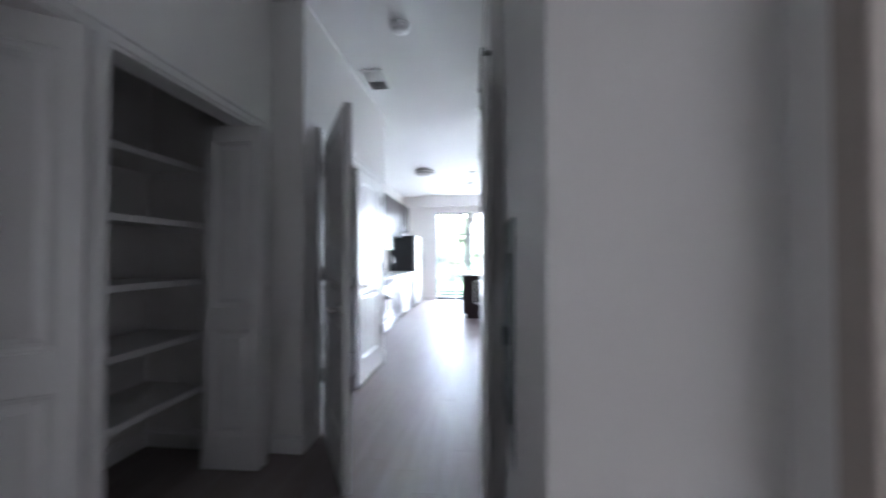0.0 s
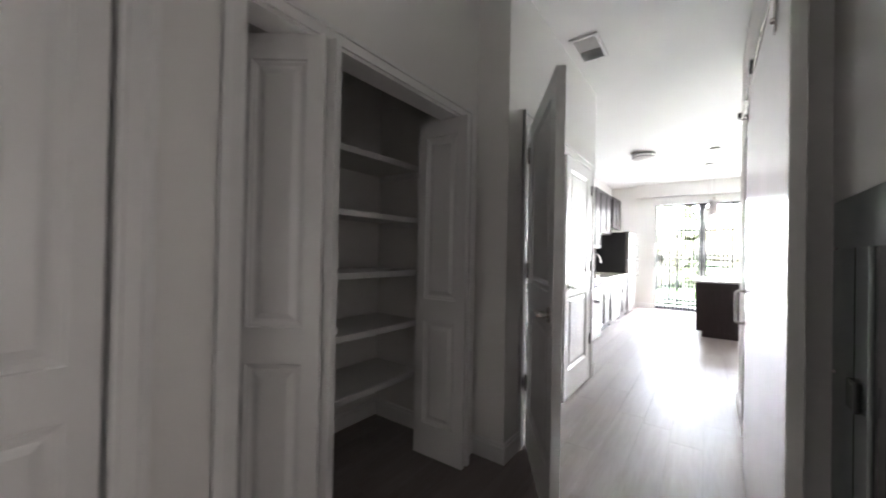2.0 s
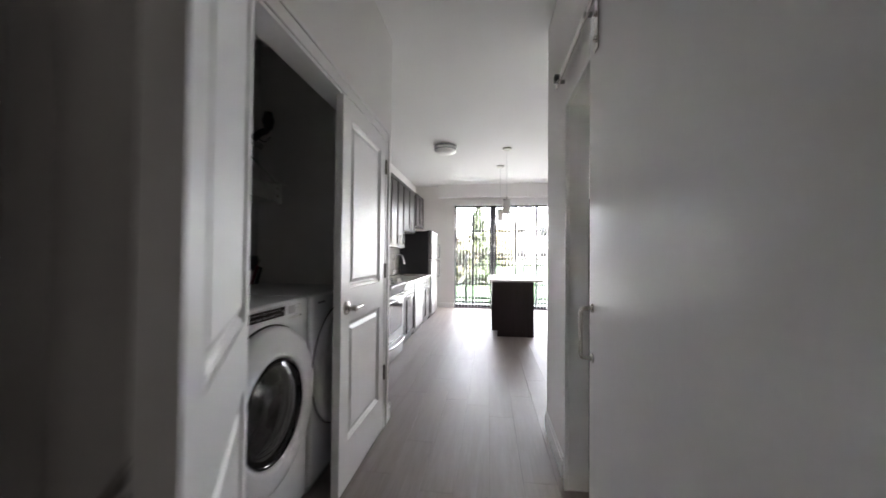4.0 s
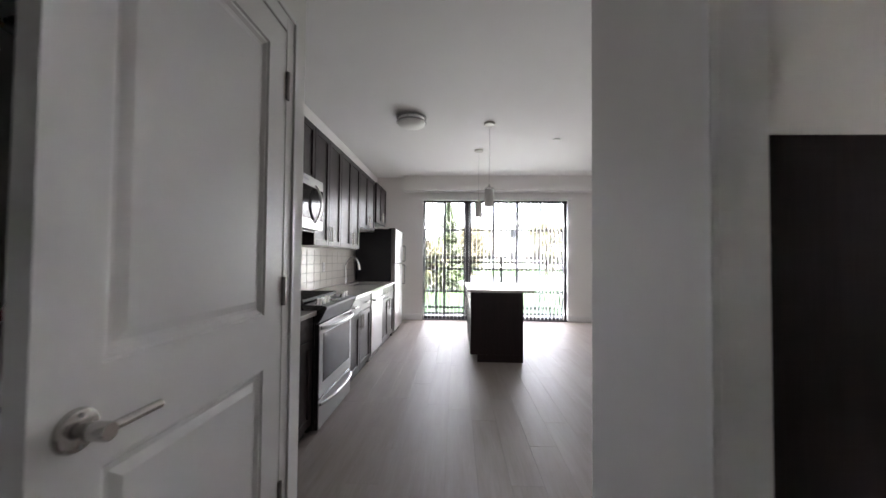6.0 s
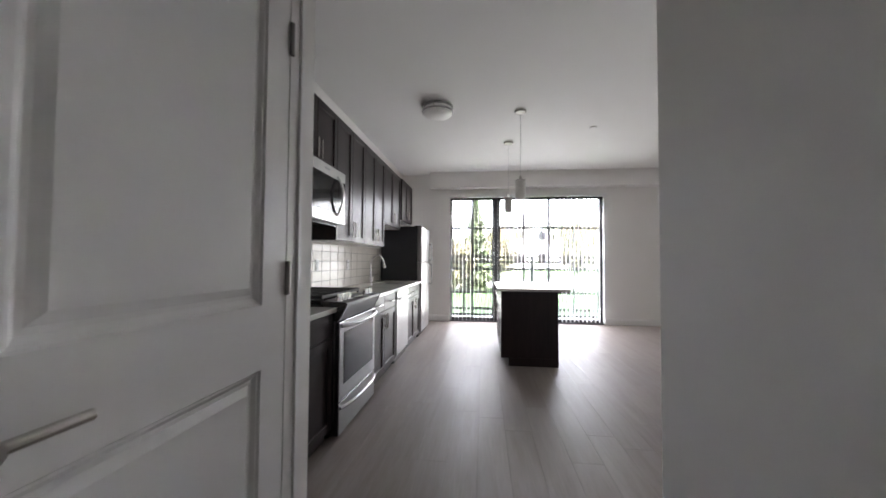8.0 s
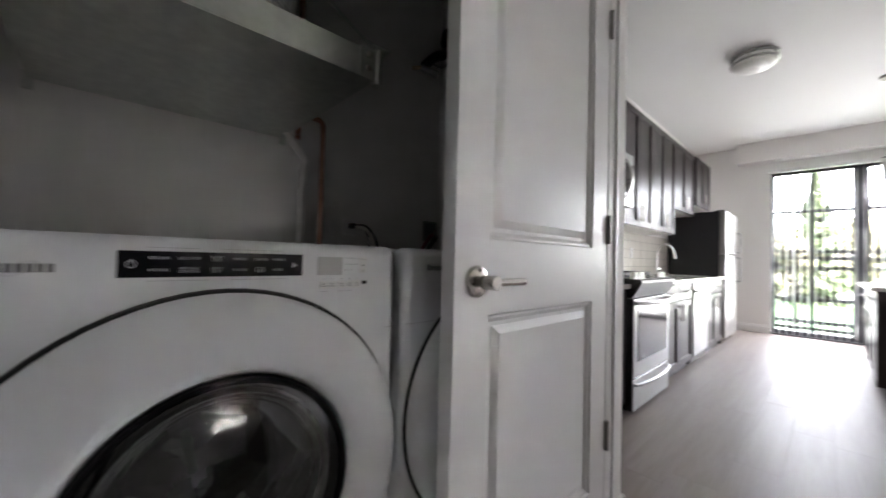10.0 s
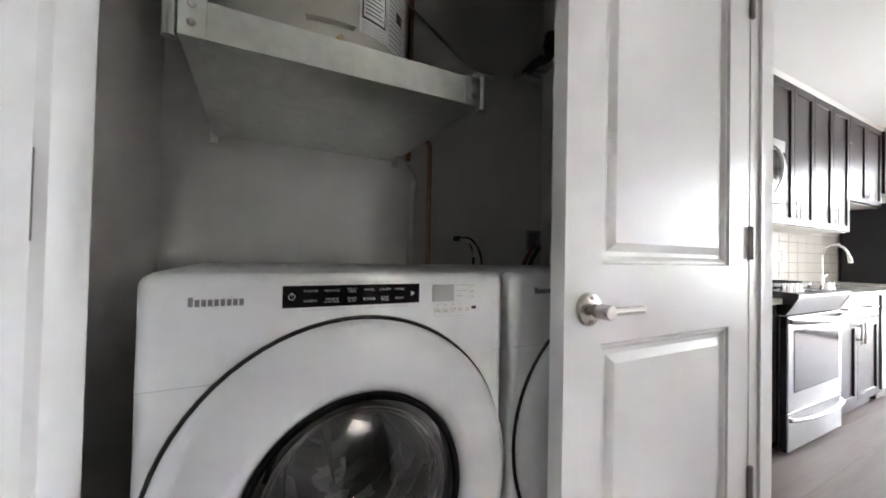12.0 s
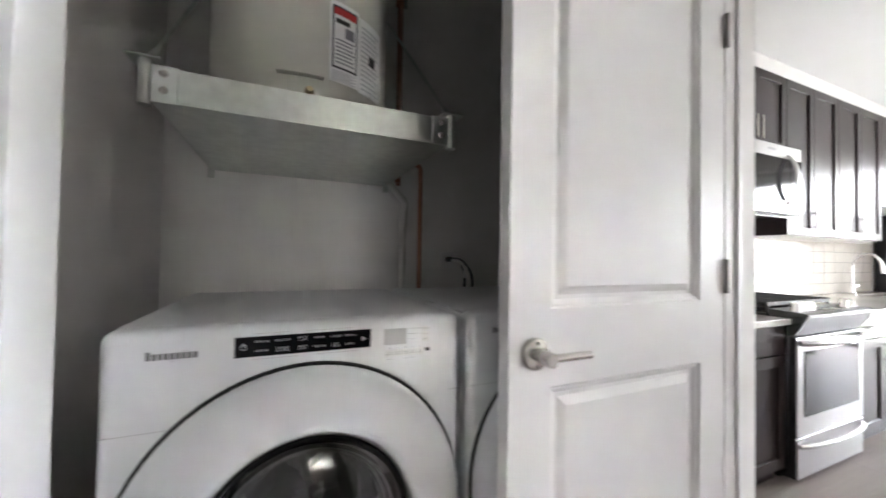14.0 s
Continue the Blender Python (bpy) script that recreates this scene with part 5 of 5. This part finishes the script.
part("valve_stem", cyl((-1.10, 3.535, 2.365), (-1.06, 3.545, 2.365), 0.009, seg=12), M_COPPER, vl, "", True)
part("valve_lever", box((-1.062, 3.54, 2.30), (-1.056, 3.555, 2.375), 0.002, 1), M_BRONZE, vl)

# hoses, plug and valve box behind the dryer
pl = thing("power_lead", (-1.19, 3.84, 1.0), "black and white cords plugged in above the dryer", "power cord")
part("wall_plate", box((-1.199, 3.80, 1.105), (-1.194, 3.875, 1.185), 0.002, 1), M_TRIM, pl)
part("plug", box((-1.194, 3.825, 1.135), (-1.155, 3.852, 1.160), 0.005, 2), M_RUBBER, pl, "", True)
part("cord", tube(bent([(-1.16, 3.845, 1.150), (-1.11, 3.88, 1.150), (-1.09, 3.93, 1.08), (-1.09, 3.935, 0.90)], 8, 0.06), 0.006, 10), M_RUBBER, pl, "", True)
part("cord", tube(bent([(-1.16, 3.845, 1.145), (-1.12, 3.875, 1.14), (-1.11, 3.90, 1.08), (-1.11, 3.895, 0.90)], 8, 0.05), 0.006, 10), M_RUBBER, pl, "", True)
part("cord", tube(bent([(-1.16, 3.848, 1.145), (-1.10, 3.875, 1.135), (-1.085, 3.915, 1.06), (-1.08, 3.915, 0.90)], 8, 0.05), 0.008, 10), M_PVC, pl, "", True)
part("tag", box((-1.098, 3.885, 1.055), (-1.094, 3.915, 1.115), 0.001, 1), M_LABEL, pl, "small white paper tag")
bx = thing("washer_valve_box", (-1.19, 4.40, 1.1), "recessed metal valve box with hoses", "valve box")
part("box", box((-1.199, 4.305, 1.10), (-1.192, 4.409, 1.215), 0.001, 1), M_STEEL, bx)
part("recess", box((-1.192, 4.320, 1.112), (-1.190, 4.397, 1.203)), M_GREYP, bx)
part("tap", cyl((-1.19, 4.37, 1.125), (-1.15, 4.37, 1.185), 0.008, seg=12), M_CHROME, bx, "", True)
part("hose", tube(bent([(-1.17, 4.36, 1.13), (-1.13, 4.31, 1.13), (-1.10, 4.22, 1.05), (-1.09, 4.16, 0.90)], 9, 0.09), 0.011, 12), M_RED, bx, "dark red hose", True)
part("hose", tube(bent([(-1.17, 4.37, 1.12), (-1.11, 4.33, 1.12), (-1.08, 4.24, 1.04), (-1.07, 4.19, 0.90)], 9, 0.09), 0.011, 12), M_RUBBER, bx, "black hose", True)
gs = thing("capped_pipe", (-1.17, 4.3, 2.1), "taped black pipe and capped stub on the wall", "pipe")
part("stub", cyl((-1.199, 4.20, 2.075), (-1.12, 4.25, 2.065), 0.010, seg=14), M_BRASS, gs, "", True)
part("cap", cyl((-1.15, 4.225, 2.07), (-1.10, 4.30, 2.035), 0.020, seg=16), M_STEEL, gs, "", True)
part("wrapped_pipe", tube(bent([(-1.14, 4.235, 2.075), (-1.12, 4.30, 2.15), (-1.12, 4.38, 2.19), (-1.12, 4.44, 2.34)], 7, 0.05), 0.026, 14), M_RUBBER, gs, "", True)
part("wrapped_elbow", lathe([(0.0, -0.07), (0.03, -0.06), (0.045, 0.0), (0.03, 0.07), (0.0, 0.08)], (-1.12, 4.40, 2.27), "z", 18), M_RUBBER, gs, "", True)
part("wire", tube(bent([(-1.12, 4.26, 2.10), (-1.10, 4.33, 2.08), (-1.10, 4.40, 2.15)], 8, 0.06), 0.003, 8), M_RUBBER, gs, "", True)

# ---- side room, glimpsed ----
# translucent cloth over the added opening, unseen, softens the laundry's fill light
M_DIFFUSER = bpy.data.materials.new("light_diffuser_cloth")
M_DIFFUSER.use_nodes = True
_n, _l = M_DIFFUSER.node_tree.nodes, M_DIFFUSER.node_tree.links
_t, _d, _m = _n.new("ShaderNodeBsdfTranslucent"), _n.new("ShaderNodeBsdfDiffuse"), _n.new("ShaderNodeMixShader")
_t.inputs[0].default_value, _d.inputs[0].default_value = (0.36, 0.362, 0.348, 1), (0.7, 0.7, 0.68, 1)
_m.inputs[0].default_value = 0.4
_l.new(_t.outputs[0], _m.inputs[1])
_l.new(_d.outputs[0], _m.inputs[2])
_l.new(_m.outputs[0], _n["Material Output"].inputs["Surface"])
rb = thing("light_diffuser", (3.24, 3.60, 2.1), "added white translucent cloth over an unseen light opening", "blind")
part("cloth", box((3.239, 3.052, 1.002), (3.240, 4.148, 2.098)), M_DIFFUSER, rb)
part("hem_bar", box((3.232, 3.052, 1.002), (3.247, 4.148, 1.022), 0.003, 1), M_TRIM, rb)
lc = thing("linen_cabinet", (1.75, 4.13, 0), "tall dark-stained cabinet in the side room", "cabinet")
part("body", box((1.185, 3.96, 0.0), (2.40, 4.325, 1.565), 0.003, 1), M_CAB, lc)
for x0, x1 in ((1.188, 1.790), (1.795, 2.397)):
    part("door", box((x0, 3.941, 0.08), (x1, 3.959, 1.560), 0.002, 1), M_CAB, lc)

# ---- outside ----
solid("ground", box((-120, 10.52, -0.30), (140, 260, -0.055)), M_GRASS, "short green lawn", "lawn", "structure")
solid("patio", box((-3.0, WINY + 0.2, -0.25), (6.0, 11.27, -0.012), 0.006, 1), M_CONC, "plain concrete patio slab", "patio", "structure")
solid("road", box((-120, 19.5, -0.10), (140, 29.0, -0.030)), M_ROAD, "pale grey parking road", "road", "structure")
rl = thing("patio_railing", (1.2, 11.2, 0), "black metal patio railing with level bars", "railing")
for x in np.linspace(-2.9, 5.9, 7):
    part("post", box((x - 0.025, 11.175, -0.012), (x + 0.025, 11.225, 1.285), 0.003, 1), M_FRAME, rl)
for z in (0.14, 0.50, 1.00, 1.155, 1.265):
    part("rail", box((-2.95, 11.185, z - 0.028), (5.95, 11.215, z + 0.028), 0.002, 1), M_FRAME, rl)


def foliage(n, shape, size, seed):
    """Many small bent leaves scattered by shape(random) -> point."""
    rnd = random.Random(seed)
    vs, fs = [], []
    for _ in range(n):
        c = Vector(shape(rnd))
        q = Euler((rnd.uniform(-1.2, 1.2), rnd.uniform(-1.2, 1.2), rnd.uniform(0, 6.3))).to_matrix()
        w = size * rnd.uniform(0.6, 1.4)
        i = len(vs)
        for p in ((-0.5, 0, 0), (0, 0.28, 0.08), (0.5, 0, 0), (0, -0.28, 0.08)):
            vs.append(c + q @ (Vector(p) * w))
        fs.append((i, i + 1, i + 2))
        fs.append((i, i + 2, i + 3))
    me = bpy.data.meshes.new("foliage")
    me.from_pydata(vs, [], fs)
    return me


def tree(x, y, h, r, kind, seed, material, label):
    ob = thing("tree", (x, y, -0.055), label, "tree")
    rnd = random.Random(seed)
    tr = tube([(x + 0.05 * math.sin(k), y + 0.04 * math.cos(2 * k), -0.055 + k * h * 0.9 / 5) for k in range(6)], 0.09, 9)
    for v in tr.verts:
        f = 1 - 0.75 * max(0, v.co.z) / h
        v.co.x, v.co.y = x + (v.co.x - x) * f, y + (v.co.y - y) * f
    limbs = []
    for k in range(16):
        z = h * (0.15 + 0.75 * k / 16)
        a = k * 2.4
        reach = r * (1 - z / h) if kind == "cone" else r * 0.75 * math.sin(math.pi * min(1, z / h))
        limbs.append((z, a, reach))
        cyl((x, y, z), (x + reach * math.cos(a), y + reach * math.sin(a), z + (0.0 if kind == "cone" else reach * 0.6)), 0.025, 0.006, 6, tr)
    part("trunk", tr, M_BARK, ob)

    def cone(q):
        z = h * (0.04 + 0.96 * q.random() ** 1.25)
        tier = 0.72 + 0.28 * math.sin(z * 9 + 2 * math.sin(z * 3))
        rr = r * (1 - z / h) * tier * math.sqrt(q.uniform(0.15, 1.1))
        a = q.uniform(0, 6.283)
        return (x + rr * math.cos(a), y + rr * math.sin(a), z - 0.25 * rr)

    def crown(q):
        z, a, reach = q.choice(limbs)
        t = q.uniform(0.3, 1.15)
        return (x + reach * t * math.cos(a) + q.gauss(0, r * 0.16), y + reach * t * math.sin(a) + q.gauss(0, r * 0.16), z + reach * 0.5 * t + q.gauss(0, r * 0.14))

    me = foliage(5200, cone if kind == "cone" else crown, 0.20, seed)
    me.materials.append(material)
    me.transform(WORLD_OF[ob].inverted())
    c = new("crown", me)
    c.parent = ob


tree(0.15, 18.3, 4.1, 0.95, "cone", 3, M_LEAF, "pointed evergreen tree on the lawn")
tree(-0.75, 17.2, 1.9, 0.9, "round", 5, M_LEAFY, "yellow-green shrub beside the evergreen")
tree(1.6, 31.0, 3.6, 1.9, "round", 8, M_LEAFY, "yellowing street tree beyond the road")
tree(7.6, 32.0, 4.2, 2.2, "round", 9, M_LEAFY, "pale autumn tree beyond the road")
tree(-6.5, 32.0, 5.0, 2.4, "round", 11, M_LEAF, "green tree beyond the road")


def house(x0, x1, y, h, label):
    ob = thing("house", ((x0 + x1) / 2, y, -0.055), label, "house")
    part("wall", box((x0, y, -0.055), (x1, y + 9, h)), M_SIDING, ob)
    rf = bmesh.new()
    a = [rf.verts.new(p) for p in ((x0 - 0.4, y - 0.5, h), (x1 + 0.4, y - 0.5, h), (x1 + 0.4, y + 9.5, h), (x0 - 0.4, y + 9.5, h), (x0 - 0.4, y + 4.5, h + 2.2), (x1 + 0.4, y + 4.5, h + 2.2))]
    for f in ((0, 1, 5, 4), (2, 3, 4, 5), (0, 4, 3), (1, 2, 5), (0, 3, 2, 1)):
        rf.faces.new([a[k] for k in f])
    part("roof", rf, M_ROOF, ob)
    n = int((x1 - x0) / 3)
    for k in range(n):
        for z in (1.0, 3.9):
            if z + 1.5 < h:
                x = x0 + (k + 0.5) * (x1 - x0) / n
                wd = part("window", box((x - 0.6, y - 0.06, z), (x + 0.6, y + 0.02, z + 1.4), 0.01, 1), M_TRIM, ob)
                part("pane", box((x - 0.52, y - 0.075, z + 0.08), (x + 0.52, y - 0.062, z + 1.32)), M_BGLASS, wd)


house(3.5, 22.0, 52.0, 5.8, "pale two-storey house across the road")
house(-30.0, -9.0, 56.0, 5.8, "pale two-storey house across the lawn")

# ---- pieces: wall tiles and floor planks ----
def piece_mesh(name, size, bevel, material):
    return mesh_of(name, box((0, 0, 0), size, bevel, 1), material)


TW, TH, TG = 0.200, 0.098, 0.0045
tile_me = piece_mesh("tile", (0.0065, TW - TG, TH - TG), 0.0012, M_TILE)
for r in range(5):
    z = CT + 0.001 + r * TH
    if z + TH - TG > 1.357:
        break
    for c in range(20):
        y = 4.66 + c * TW
        if y + TW > 8.70:
            break
        o = new("tile", tile_me)
        o.parent = splash
        o.matrix_basis = Matrix.Translation((KIT + 0.004 + random.uniform(0, 0.0006), y, z + 0.002))

floor = solid("floor", box((-1.32, -1.15, -0.15), (LIVX + 0.15, WINY + 0.2, -0.006)), M_SUB, "grey-brown wood-look plank floor", "floor", "structure")
PW, PL = 0.182, 1.22
plank_me = piece_mesh("plank", (PW - 0.0009, PL - 0.0009, 0.0055), 0.0005, M_PLANK)
rest = bmesh.new()
rnd = random.Random(4)
made = 0
for c in range(32):
    x = -1.20 + c * PW
    if x > LIVX:
        break
    y = -1.0 - rnd.uniform(0.05, 1.0)
    while y < WINY:
        a, b = max(y, -1.0), min(y + PL, WINY)
        hidden = x > 1.05 and b < 4.4
        if b - a > 0.02:
            if x > 2.9 or hidden or x + PW > LIVX or made >= 299:
                box((x, a, -0.006), (min(x + PW, LIVX) - 0.0009, b - 0.0009, -0.0005), 0, 1, rest)
            else:
                me = plank_me if b - a > PL - 0.001 else piece_mesh("plank", (PW - 0.0009, b - a - 0.0009, 0.0055), 0.0005, M_PLANK)
                o = new("plank", me)
                o.parent = floor
                o.matrix_basis = Matrix.Translation((x, a, -0.006 + rnd.uniform(0, 0.0003)))
                made += 1
        y += PL
tagged(part("plank_field", rest, M_PLANK, floor), kind="stuff")
